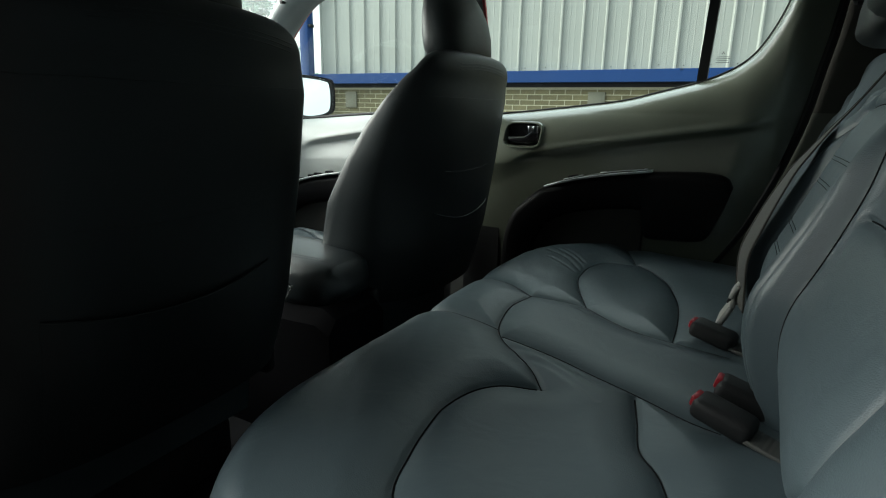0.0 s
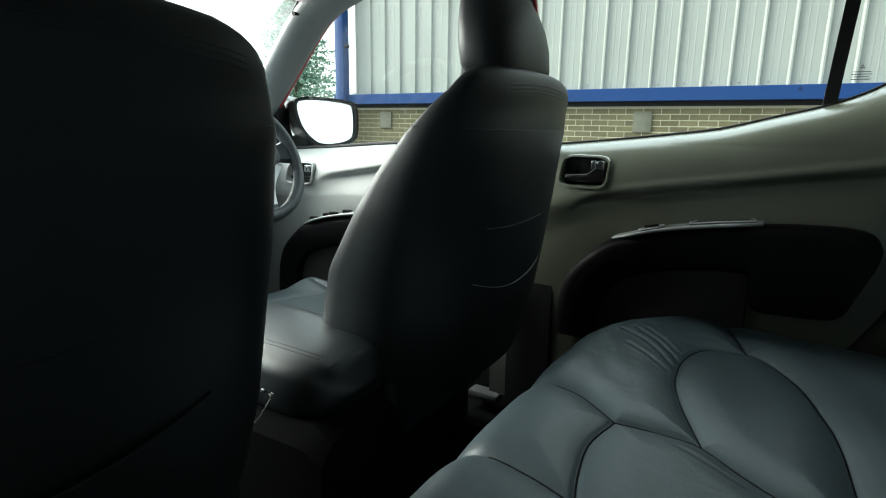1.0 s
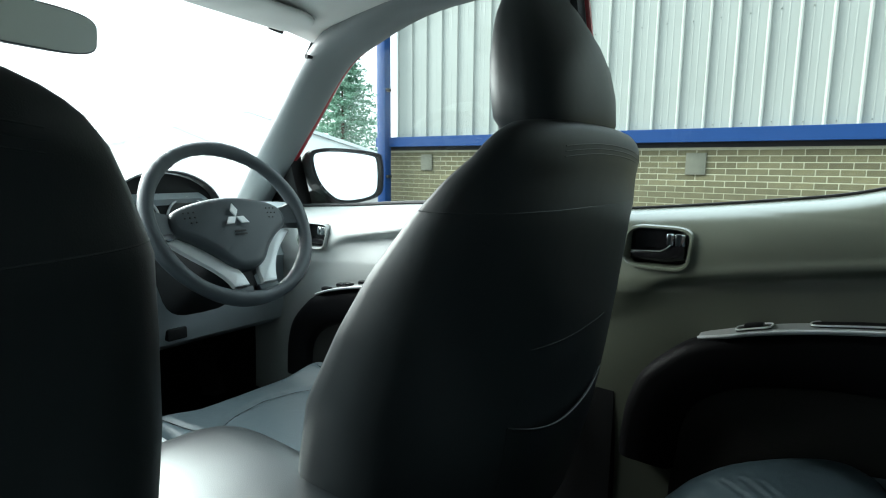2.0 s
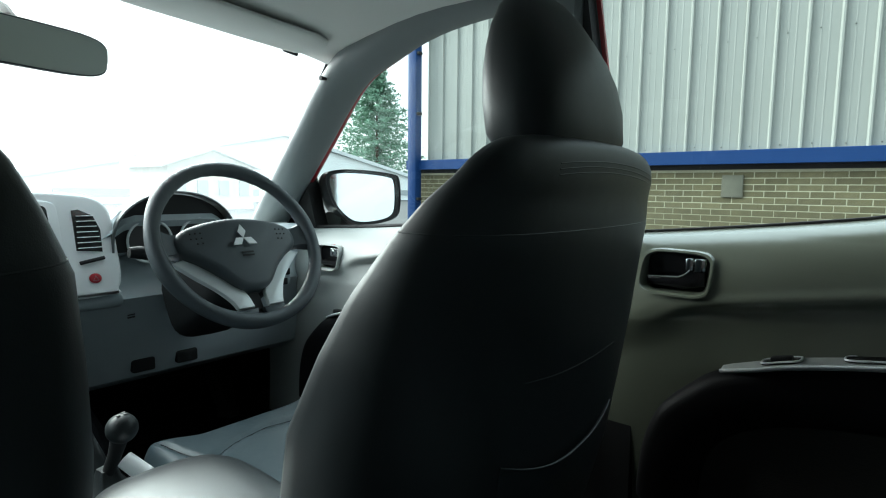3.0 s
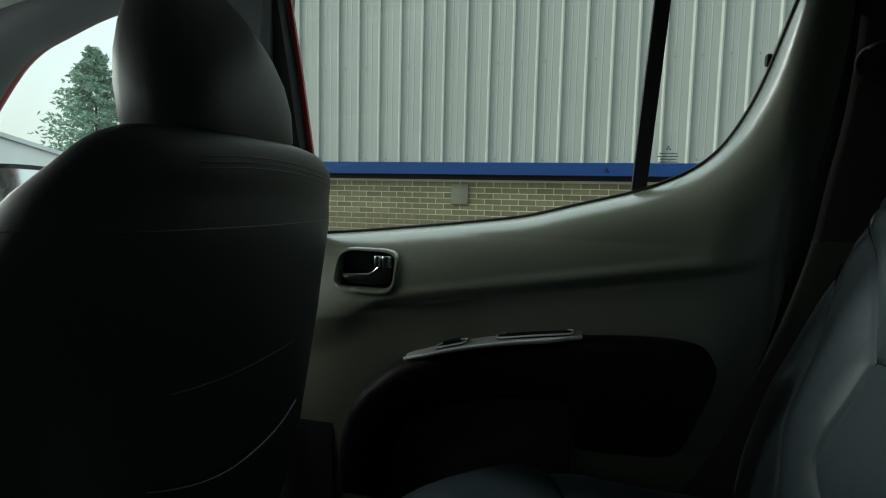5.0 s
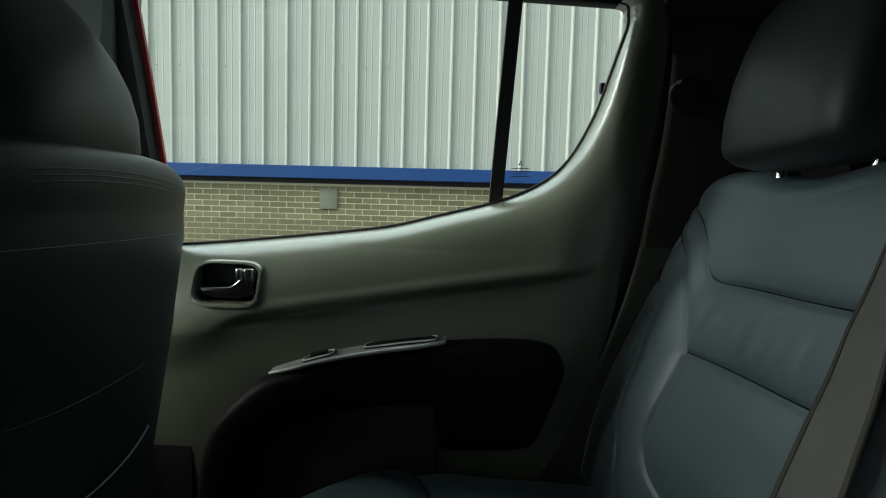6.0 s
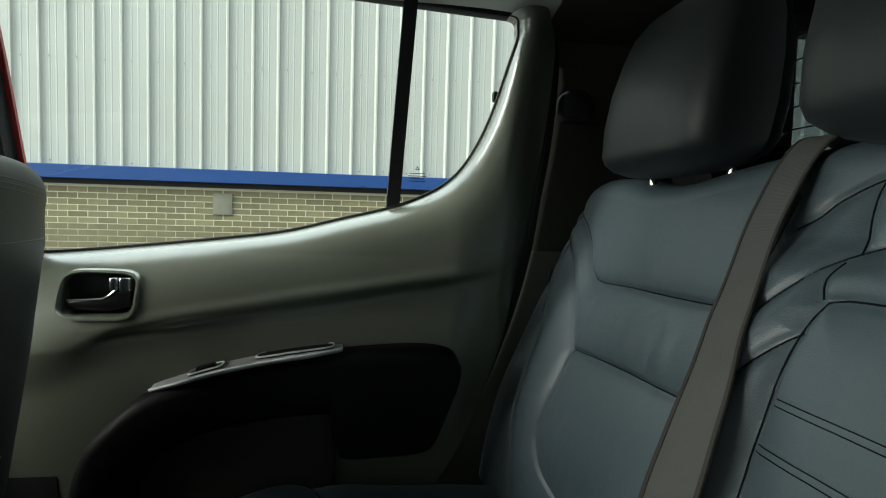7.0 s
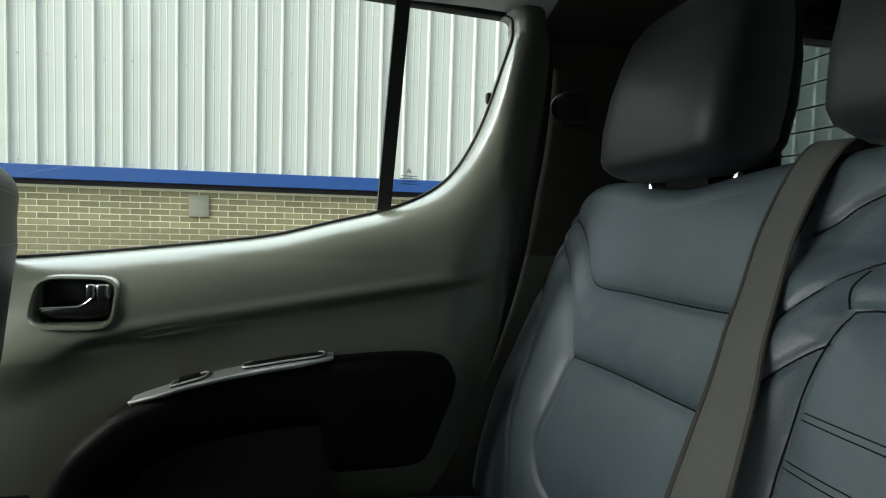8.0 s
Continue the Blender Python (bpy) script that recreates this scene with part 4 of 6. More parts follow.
loft(bm, [[fas(0.160 + r * math.cos(2 * math.pi * k / 20), 1.128 + r * math.sin(2 * math.pi * k / 20) * 0.85, w) for k in range(20)] for r, w in ((0.0115, 0.008), (0.0115, 0.012), (0.009, 0.014))])
hazard = part("hazard_button", bm, REDPLASTIC, dash, "red hazard button")
bm = bmesh.new()
tube(bm, [fas(0.160 + 0.0125 * math.cos(2 * math.pi * k / 24), 1.128 + 0.0108 * math.sin(2 * math.pi * k / 24), 0.0105) for k in range(24)], 0.0012, 6, closed=True)
part("button_rim", bm, SILVER, hazard, "silver rim")
bm = bmesh.new()
tube(bm, [fas(0.160 + 0.006 * math.cos(a), 1.127 + 0.006 * math.sin(a), 0.0145) for a in (math.pi / 2, math.pi * 7 / 6, math.pi * 11 / 6)], 0.0007, 5, closed=True)
part("triangle_mark", bm, LAMPGREY, hazard)
# lower stack with its silver panel
bm = bmesh.new()
rbox(bm, V(-0.965, 0, 0.985), (0.06, 0.26, 0.17), 0.02, 3)
part("lower_stack", bm, BLACK, dash)
bm = bmesh.new()
rbox(bm, V(-0.934, 0.075, 1.025), (0.012, 0.085, 0.058), 0.004)
panel = part("switch_panel", bm, SILVER, dash, "silver switch panel")
bm = bmesh.new()
loft(bm, [[V(-0.928 + w, 0.085 + r * math.cos(2 * math.pi * k / 24), 1.022 + r * math.sin(2 * math.pi * k / 24)) for k in range(24)] for r, w in ((0.021, 0.0), (0.021, 0.006), (0.018, 0.008), (0.012, 0.006))])
part("rotary_switch", bm, PILLAR_DARK, panel)
for dy, dz in ((-0.032, 0.020), (-0.020, 0.023), (0.034, -0.020), (0.034, 0.020)):
    bm = bmesh.new()
    rbox(bm, V(-0.927, 0.075 + dy, 1.025 + dz), (0.003, 0.006, 0.004), 0.001, 1)
    part("button", bm, BLACK, panel)
# cluster: hood, face, dials
bm = bmesh.new()
rows = []
for x, g in ((-1.06, 0.92), (-1.0, 0.97), (-0.965, 1.0), (-0.963, 0.975), (-1.0, 0.955), (-1.055, 0.94)):
    rows.append([V(x, 0.345 + 0.145 * g * math.cos(math.pi * k / 28), 1.175 + 0.132 * g * math.sin(math.pi * k / 28) ** 0.8) for k in range(29)])
loft(bm, rows, cap=False, closed=False)
bmesh.ops.solidify(bm, geom=bm.faces[:], thickness=0.003)
part("cluster_hood", bm, PILLAR_FRONT, dash, "dark grey hood over the dials")
bm = bmesh.new()
plate(bm, [(0.345 + 0.138 * math.cos(math.pi * k / 28), 1.172 + 0.127 * math.sin(math.pi * k / 28) ** 0.8) for k in range(29)], lambda u, v, w: V(-0.992 + w, u, v), 0.006, 0.001, 1)
part("cluster_face", bm, BLACK, dash)
for y, r in ((0.285, 0.048), (0.40, 0.048)):
    bm = bmesh.new()
    tube(bm, [V(-0.981, y + r * math.cos(2 * math.pi * k / 32), 1.195 + r * math.sin(2 * math.pi * k / 32)) for k in range(32)], 0.003, 6, closed=True)
    ringp = part("dial_ring", bm, SILVER, dash, "silver dial ring")
    bm = bmesh.new()
    loft(bm, [[V(-0.985 + w, y + r * 0.92 * math.cos(2 * math.pi * k / 24), 1.195 + r * 0.92 * math.sin(2 * math.pi * k / 24)) for k in range(24)] for w in (0, 0.002)])
    part("dial_face", bm, PRINT, ringp)
# outboard vent and the small switch block
bm = bmesh.new()
rbox(bm, V(-0.968, 0.585, 1.185), (0.02, 0.10, 0.05), 0.012, 3)
vent = part("air_vent", bm, BLACK, dash)
for k in range(4):
    bm = bmesh.new()
    rbox(bm, V(-0.957, 0.585, 1.170 + 0.010 * k), (0.008, 0.084, 0.002), 0.0006, 1)
    part("slat", bm, DASH_GREY, vent)
bm = bmesh.new()
rbox(bm, V(-0.962, 0.600, 1.080), (0.014, 0.075, 0.055), 0.006)
block = part("switch_block", bm, DASH_GREY, dash)
for dy, dz in ((-0.02, 0.012), (0.004, 0.012), (0.024, 0.012), (-0.012, -0.014), (0.016, -0.014)):
    bm = bmesh.new()
    rbox(bm, V(-0.954, 0.600 + dy, 1.080 + dz), (0.008, 0.016, 0.018), 0.002)
    part("switch", bm, BLACK, block)
for y in (0.26, 0.36):
    bm = bmesh.new()
    rbox(bm, V(-0.996, y, 0.912), (0.03, 0.05, 0.030), 0.005)
    part("panel_latch", bm, BLACK, dash)
bm = bmesh.new()
for k in range(4):
    tube(bm, [V(-0.969, 0.225, 1.030 + k * 0.006), V(-0.969, 0.240, 1.031 + k * 0.006)], 0.0018, 5)
part("sensor_grille", bm, BLACK, dash)
for s, tag in ((1, "right"), (-1, "left")):
    bm = bmesh.new()
    rbox(bm, V(-1.31, s * 0.755, 0.86), (0.36, 0.05, 0.68), 0.01)
    single("kick_panel_" + tag, bm, CARPET, "black footwell side panel", "footwell trim", "structure")
# bulkhead under the dash
bm = bmesh.new()
rbox(bm, V(-1.48, 0, 0.82), (0.06, 1.5, 0.66), 0.01)
single("wall_front", bm, CARPET, "black carpeted bulkhead under the dashboard", "cabin wall", "structure")

# ---- steering wheel ----
PLACE = Matrix.Translation((-0.02, 0.000, 0.004)) @ FRONT
wheel = thing("steering_wheel", (-0.74, 0.348, 1.0), "dark grey leather steering wheel with silver spokes", "steering wheel")
WC = V(-0.722, 0.348, 1.195)
WR = pose(0, 0, 0, 0, -30, 0).to_3x3()


def sw(u, v, w):
    """A point of the wheel: u to the right, v up in its plane, w out towards the driver."""
    return WC + WR @ V(w, u, v)


bm = bmesh.new()
grips = [0.0152 + 0.0010 * math.sin(2 * math.pi * k / 160 * 6) + 0.0004 * math.cos(2 * math.pi * k / 160 * 40) * smoothstep(0.5, 0.7, math.sin(2 * math.pi * k / 160)) for k in range(160)]
tube(bm, [sw(0.1735 * math.cos(2 * math.pi * k / 160), 0.1735 * math.sin(2 * math.pi * k / 160), 0.012) for k in range(160)], grips, 14, closed=True)
part("rim", bm, WHEEL_GREY, wheel, "dark grey leather rim")
bm = bmesh.new()
hub = [(0.0, 0.054), (0.08, 0.045), (0.126, 0.026), (0.130, -0.012), (0.096, -0.036), (0.066, -0.062), (0.040, -0.094), (0.020, -0.106)]
hub = smooth_line([(-u, v, 0) for u, v in hub[:0:-1]] + [(u, v, 0) for u, v in hub] + [(0.0, -0.108, 0)], 5, True)


def hub_w(u):
    return 0.012 * (1 - (u / 0.135) ** 2)


plate(bm, [(p.x, p.y) for p in hub], lambda u, v, w: sw(u, v, w - 0.03 + hub_w(u)), 0.042, 0.014, 4)
part("airbag_cover", bm, WHEEL_GREY, wheel, "grey padded centre")
for s in (1, -1):
    bm = bmesh.new()
    loft(bm, [[sw(s * u, v + dv, w + dw) for dv, dw in ((-h, -0.008), (h, -0.008), (h * 0.8, 0.008), (-h * 0.8, 0.008))] for u, v, w, h in ((0.10, 0.006, -0.010, 0.024), (0.14, 0.008, -0.002, 0.026), (0.171, 0.008, 0.010, 0.036))])
    part("spoke", bm, WHEEL_GREY, wheel)
    bm = bmesh.new()
    edge = [(0.142, -0.026), (0.108, -0.058), (0.078, -0.090), (0.058, -0.122), (0.050, -0.143)]
    inner = [(0.016, -0.143), (0.022, -0.108), (0.046, -0.078), (0.080, -0.044), (0.118, -0.020)]
    sp = [(s * p.x, p.y) for line in (edge, inner) for p in smooth_line([(a, b, 0) for a, b in line], 4)]
    sp = sp if s < 0 else sp[::-1]
    plate(bm, sp, lambda u, v, w: sw(u, v, w - 0.018 + 0.022 * smoothstep(0.05, 0.15, abs(v))), 0.012, 0.003)
    part("spoke_cover", bm, SILVER, wheel, "silver lower spoke")
    bm = bmesh.new()
    foot = [(0.006, -0.144), (0.053, -0.144), (0.066, -0.160), (0.010, -0.168)]
    foot = [(s * u, v) for u, v in foot]
    plate(bm, foot if s < 0 else foot[::-1], lambda u, v, w: sw(u, v, w - 0.002), 0.012, 0.004)
    part("spoke_foot", bm, WHEEL_GREY, wheel)
    for k in range(8):
        bm = bmesh.new()
        u = 0.084 + 0.010 * (k % 3)
        rbox(bm, sw(s * u, 0.022 - 0.011 * (k // 3), 0.0118 + hub_w(u)), (0.0020, 0.0030, 0.0030), 0.0005, 1, m=WR.to_4x4())
        part("horn_dot", bm, BLACK, wheel)
bm = bmesh.new()
loft(bm, [[sw(u * (1.25 - 6 * (v + 0.045)), v - 0.122, w) for u, v in ring_of(0.012, 0.045, 16, 4)] for w in (-0.014, -0.004)])
part("lower_spoke", bm, BLACK, wheel)
# three plain lozenges stand for the badge
for a in (90, 210, 330):
    c, s_ = math.cos(radians(a)), math.sin(radians(a))
    bm = bmesh.new()
    lo = [(0, 0), (0.010 * c - 0.006 * -s_, 0.010 * s_ - 0.006 * c), (0.021 * c, 0.021 * s_), (0.010 * c + 0.006 * -s_, 0.010 * s_ + 0.006 * c)]
    lo = [(x * 1.45, y * 1.45 + 0.004) for x, y in lo]
    plate(bm, lo, lambda u, v, w: sw(u, v, 0.0235 + w), 0.003, 0.0005, 1)
    part("badge", bm, BADGE, wheel, "plain lozenge with chrome's bright reflection in its colour")
for k in range(2):
    bm = bmesh.new()
    rbox(bm, sw(0.0, -0.028 - 0.007 * k, 0.0242), (0.001, 0.026, 0.0035), 0, 1, m=WR.to_4x4())
    part("print_bar", bm, BLACK, wheel)
bm = bmesh.new()
loft(bm, [[sw(u, v - 0.04, w) for u, v in ring_of(0.07 + g, 0.07 + g, 24, 4)] for w, g in ((-0.035, -0.01), (-0.06, 0.0), (-0.22, 0.01))])
column = part("column_shroud", bm, BLACK, wheel)
for s in (1, -1):
    bm = bmesh.new()
    tube(bm, [sw(s * 0.06, 0.0, -0.055), sw(s * 0.13, 0.012, -0.05), sw(s * 0.175, 0.018, -0.045), sw(s * 0.195, 0.02, -0.045)], [0.007, 0.008, 0.013, 0.010], 10)
    part("column_stalk", bm, BLACK, column)

# ---- centre console ----
PLACE = Matrix.Identity(4)
console = thing("centre_console", (-0.5, 0, 0.53), "black centre console with padded armrest lid", "console")
bm = bmesh.new()
rows = []
for x, z, w in ((-1.05, 0.86, 0.13), (-0.92, 0.83, 0.125), (-0.80, 0.76, 0.115), (-0.60, 0.755, 0.105), (-0.48, 0.76, 0.10), (-0.45, 0.84, 0.10), (-0.10, 0.85, 0.10), (-0.065, 0.83, 0.098)):
    rows.append([V(x, -w, 0.53), V(x, -w, z - 0.03), V(x, -w + 0.025, z), V(x, w - 0.025, z), V(x, w, z - 0.03), V(x, w, 0.53)])
loft(bm, rows)
part("console_body", bm, CONSOLE_SHADED, console)
bm = bmesh.new()
rows = []
for i in range(17):
    t = i / 16
    x = -0.475 + 0.395 * t
    w = 0.108 * (1 - 0.9 * abs(2 * t - 1) ** 5) ** 0.5
    h = 0.05 * (1 - abs(2 * t - 1) ** (4 if t < 0.5 else 9)) ** 0.5 + 0.006
    rows.append([V(x, 0.018 + u, 0.898 - 0.016 * smoothstep(0.42, 1.0, t) + v) for u, v in ring_of(max(0.01, w), h, 28, 3.4)])
loft(bm, rows)
lid = part("armrest_lid", bm, LEATHER_MID, console, "dark glossy leather armrest lid")
bm = bmesh.new()
for s in (0.66, 0.58):
    zs = 0.894 + 0.0555 * (1 - s ** 3.4) ** (1 / 3.4)
    for k in range(30):
        a = -0.31 + 0.20 * k / 29
        tube(bm, [V(a, 0.018 - 0.107 * s, zs), V(a + 0.003, 0.018 - 0.107 * s, zs)], 0.0007, 5)
part("stitching", bm, THREAD, lid)
bm = bmesh.new()
rbox(bm, V(-0.655, 0.005, 0.776), (0.33, 0.17, 0.046), 0.014, 3)
part("lever_panel", bm, BLACK, console)
# gear levers


def boot_rings(x, y, prof):
    """A leather boot with folds that run slantwise round it."""
    out = []
    for i, q in enumerate(smooth_line([V(a, b, z) for z, a, b in prof], 4)):
        fold = smoothstep(0.0, 0.2, i / 20) * 0.085
        out.append([V(x + u * g, y + v * g, q.z) for (u, v), g in zip(ring_of(q.x, q.y, 48, 3), [1 + fold * math.sin(2 * math.pi * k / 48 * 5 + 0.22 * i) for k in range(48)])])
    return out


lever = thing("transfer_lever", (-0.56, 0.014, 0.79), "black transfer lever with a round knob on the console", "gear lever")
bm = bmesh.new()
loft(bm, boot_rings(-0.575, 0.004, ((0.785, 0.060, 0.050), (0.802, 0.050, 0.043), (0.822, 0.052, 0.043), (0.840, 0.038, 0.032), (0.858, 0.038, 0.030), (0.880, 0.022, 0.020), (0.900, 0.013, 0.013))))
part("boot", bm, LEATHER_BLACK, lever, "black leather boot with folds")
bm = bmesh.new()
tube(bm, [V(-0.573, 0.002, 0.885), V(-0.560, 0.010, 0.925), V(-0.552, 0.016, 0.955)], [0.010, 0.010, 0.013], 12)
part("stick", bm, BLACK, lever)
bm = bmesh.new()
loft(bm, [[V(-0.55 + 0.0225 * math.sin(a) * math.cos(2 * math.pi * k / 28), 0.018 + 0.0225 * math.sin(a) * math.sin(2 * math.pi * k / 28), 0.966 - 0.0225 * math.cos(a)) for k in range(28)] for a in [math.pi * (0.03 + 0.94 * j / 18) for j in range(19)]])
knob = part("knob", bm, LEATHER_BLACK, lever, "round black leather knob")
for dx, dy in ((0.004, -0.006), (0.004, 0.004), (-0.004, 0.004)):
    bm = bmesh.new()
    rbox(bm, V(-0.55 + dx, 0.018 + dy, 0.9885), (0.0016, 0.006, 0.0016), 0, 1)
    part("print_bar", bm, PALEPLASTIC, knob)
lever2 = thing("gear_lever", (-0.70, 0.0, 0.79), "tall gear lever with a bright cap and leather boot", "gear lever")
bm = bmesh.new()
loft(bm, boot_rings(-0.70, 0.002, ((0.790, 0.074, 0.056), (0.808, 0.062, 0.047), (0.832, 0.058, 0.043), (0.858, 0.047, 0.036), (0.884, 0.040, 0.030), (0.908, 0.028, 0.023), (0.940, 0.014, 0.014))))
part("boot", bm, LEATHER_MID, lever2, "black leather boot with folds")
bm = bmesh.new()
tube(bm, [V(-0.70 + u, 0.002 + v, 0.801) for u, v in ring_of(0.084, 0.064, 40, 4)], 0.0032, 8, closed=True)
part("boot_ring", bm, SILVER, lever2, "silver ring round the boot")
bm = bmesh.new()
loft(bm, [[V(-0.70 + u, v - 0.004, z) for u, v in ring_of(r, r, 20, 2.2)] for z, r in ((0.90, 0.012), (0.96, 0.012), (0.975, 0.019), (1.0, 0.023), (1.02, 0.024), (1.03, 0.022))])
part("stick", bm, BLACK, lever2)
bm = bmesh.new()
loft(bm, [[V(-0.70 + u, v - 0.004, z) for u, v in ring_of(r, r, 20, 2.2)] for z, r in ((1.028, 0.0225), (1.034, 0.022), (1.042, 0.018), (1.046, 0.011))])
part("cap", bm, CHROME, lever2, "bright cap")
brake = thing("hand_brake", (-0.55, 0.085, 0.75), "silver and black hand brake lever on the console", "hand brake")
bm = bmesh.new()
tube(bm, [V(-0.40, 0.085, 0.82), V(-0.45, 0.050, 0.885), V(-0.478, 0.030, 0.905)], [0.014, 0.015, 0.013], 10)
part("grip", bm, BLACK, brake)
bm = bmesh.new()
tube(bm, [V(-0.474, 0.033, 0.902), V(-0.512, 0.006, 0.934)], [0.0135, 0.0125], 12)
part("button", bm, SILVER, brake)

# ---- front seats ----
PLACE = Matrix.Identity(4)
BACK = [  # z, rear face x, bolster front x, half width
    (0.80, -0.040, -0.275, 0.253), (0.86, -0.022, -0.305, 0.270), (0.95, 0.000, -0.300, 0.281), (1.05, 0.016, -0.275, 0.283), (1.15, 0.028, -0.203, 0.280),
    (1.22, 0.035, -0.146, 0.272), (1.28, 0.041, -0.084, 0.261), (1.32, 0.043, -0.042, 0.242), (1.345, 0.048, -0.010, 0.226), (1.362, 0.050, 0.000, 0.211), (1.375, 0.048, 0.006, 0.190),
    (1.384, 0.043, 0.012, 0.163), (1.389, 0.036, 0.018, 0.118)]


def back_at(z):
    for a, b in zip(BACK, BACK[1:]):
        if z <= b[0]:
            t = max(0.0, (z - a[0]) / (b[0] - a[0]))
            return [a[k] + (b[k] - a[k]) * t for k in (1, 2, 3)]
    return list(BACK[-1][1:])


def back_point(y0, z, a, off=0.0):
    """A point of a front seat's back at the height z; a runs round it, 90 degrees is the rear face's middle."""
    xr, xf, w = back_at(z)
    c, s = math.cos(a), math.sin(a)
    e = 3.2
    u = (w + off) * math.copysign(abs(c) ** (2 / e), c)
    if u < 0 < y0:
        u *= 1 - (0.10 + 0.20 * smoothstep(1.28, 0.95, z)) * smoothstep(-0.25, 0.95, s)
    half, mid = (xr - xf) / 2 + off, (xr + xf) / 2
    x = mid + half * math.copysign(abs(s) ** (2 / e), s)
    if s < 0:
        x += 0.45 * (xr - xf) * (1 - min(1, abs(u / w)) ** 2) * smoothstep(0, 0.5, -s)
    else:
        x += 0.012 * (1 - (u / w) ** 2)
    return V(x, y0 + u, z)


def round_back(y0, u, z, off=0.0):
    """A point of the rear face at the sideways place u."""
    w = back_at(z)[2]
    return back_point(y0, z, math.acos(math.copysign(min(0.999, abs(u) / w) ** 1.6, u)), off)


SEAT_SEAMS = [[(p.x, p.y) for p in smooth_line([(a, k * b, 0) for a, b in ln], 6)] for k in (1, -1) for ln in (
    [(-0.61, 0.155), (-0.655, 0.09), (-0.675, 0.0)], [(-0.61, 0.155), (-0.50, 0.135), (-0.36, 0.125), (-0.22, 0.12)], [(-0.61, 0.155), (-0.66, 0.18), (-0.725, 0.195)])]


def seat_z(x, u):
    """The upper face of a front cushion at the sideways share u of its half width."""
    t = (x + 0.80) / 0.64
    return 0.835 - 0.035 * t - 0.09 * (1 - smoothstep(0, 0.14, t)) ** 2 + 0.014 * smoothstep(0.40, 0.80, abs(u)) - 0.085 * smoothstep(0.80, 1.0, abs(u)) ** 2


def front_seat(y0, label, pocket_u=(-0.185, 0.145)):
    seat = thing("car_seat", (-0.45, y0, 0.53), label, "car seat", group="front seats")
    bm = bmesh.new()
    zs = [0.80 + 0.589 * (1 - (1 - i / 50) ** 1.4) for i in range(51)]
    loft(bm, [[back_point(y0, z, 2 * math.pi * k / 56) for k in range(56)] for z in zs])
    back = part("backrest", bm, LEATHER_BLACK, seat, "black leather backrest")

    def seam(fn, n=24, r=0.0011):
        bm = bmesh.new()
        tube(bm, [fn(i / (n - 1)) for i in range(n)], r, 6)
        part("seam", bm, THREAD if r > 0.001 else LEATHER_BLACK, back)
    for dz in (0.0, 0.006, 0.012):
        seam(lambda t: round_back(y0, -0.12 + 0.31 * t, 1.364 - 0.36 * (0.31 * t - 0.12) ** 2 - dz, -0.0003), 40, 0.0008)
    seam(lambda t: back_point(y0, 1.290 - 0.004 * math.sin(math.pi * t), math.pi * (-0.06 + 1.12 * t), -0.0003), 40, 0.0008)
    for s in (0, 1):
        seam(lambda t: back_point(y0, 0.84 + 0.50 * t, (math.pi if s else 0) + (1 if s else -1) * (0.35 + 0.25 * math.sin(math.pi * t)), -0.0003), 40)
    seam(lambda t: round_back(y0, -0.15 + 0.26 * t, 1.120 - 0.005 * math.sin(math.pi * t), -0.0002), 24, 0.0005)
    # map pocket with a bound hem
    bm = bmesh.new()
    rows = []
    for j in range(9):
        row = []
        for i in range(25):
            t = i / 24
            u = pocket_u[0] + (pocket_u[1] - pocket_u[0]) * t
            ztop = 0.998 + 0.022 * (2 * t - 1) ** 2
            z = 0.81 + (ztop - 0.81) * j / 8
            row.append(round_back(y0, u, z, 0.010 * math.sin(math.pi * t) * (0.3 + 0.7 * j / 8) + 0.0005))
        rows.append(row)
    shell(bm, rows, (-0.003, 0, 0))
    pocket = part("map_pocket", bm, LEATHER_BLACK, seat, "black leather map pocket")
    bm = bmesh.new()
    tube(bm, [p + V(0.0005, 0, 0.0005) for p in rows[-1]], 0.0014, 8)
    part("hem", bm, LEATHER_BLACK, pocket)
    # headrest on two posts
    bm = bmesh.new()
    prof = [(1.366, 0.085, -0.030, 0.030), (1.374, 0.112, -0.045, 0.043), (1.393, 0.125, -0.056, 0.050), (1.430, 0.125, -0.063, 0.048), (1.465, 0.119, -0.066, 0.040), (1.495, 0.109, -0.066, 0.027),
            (1.520, 0.097, -0.065, 0.012), (1.545, 0.080, -0.061, -0.004), (1.563, 0.056, -0.053, -0.018), (1.571, 0.028, -0.044, -0.028)]
    loft(bm, [[V((xf + xr) / 2 - v * (xr - xf) / 2, y0 + u, z) for u, v in ring_of(w, 1.0, 44, 2.8)] for z, w, xf, xr in prof])
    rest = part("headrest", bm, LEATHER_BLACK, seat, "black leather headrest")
    for s in (-1, 1):
        bm = bmesh.new()
        tube(bm, [V(0.0, y0 + 0.06 * s, 1.30), V(0.0, y0 + 0.06 * s, 1.39)], 0.006, 10)
        part("post", bm, CHROME, rest, "chrome post")
    # cushion
    bm = bmesh.new()
    rows = []
    for i in range(97):
        t = i / 96
        x = -0.80 + 0.64 * t
        w = 0.245 * (1 - 0.5 * (1 - smoothstep(0, 0.12, t)) ** 2)
        us = np.linspace(-1, 1, 81)
        dip = 0.006 * np.exp(-(line_distance(SEAT_SEAMS, np.full(81, x), w * us) / 0.007) ** 2)
        row = [V(x, y0 + w * u, seat_z(x, u) - g) for u, g in zip(us.tolist(), dip.tolist())]
        row += [V(x, y0 + w * 0.96, 0.66), V(x, y0 - w * 0.96, 0.66)]
        rows.append(row)
    loft(bm, rows)
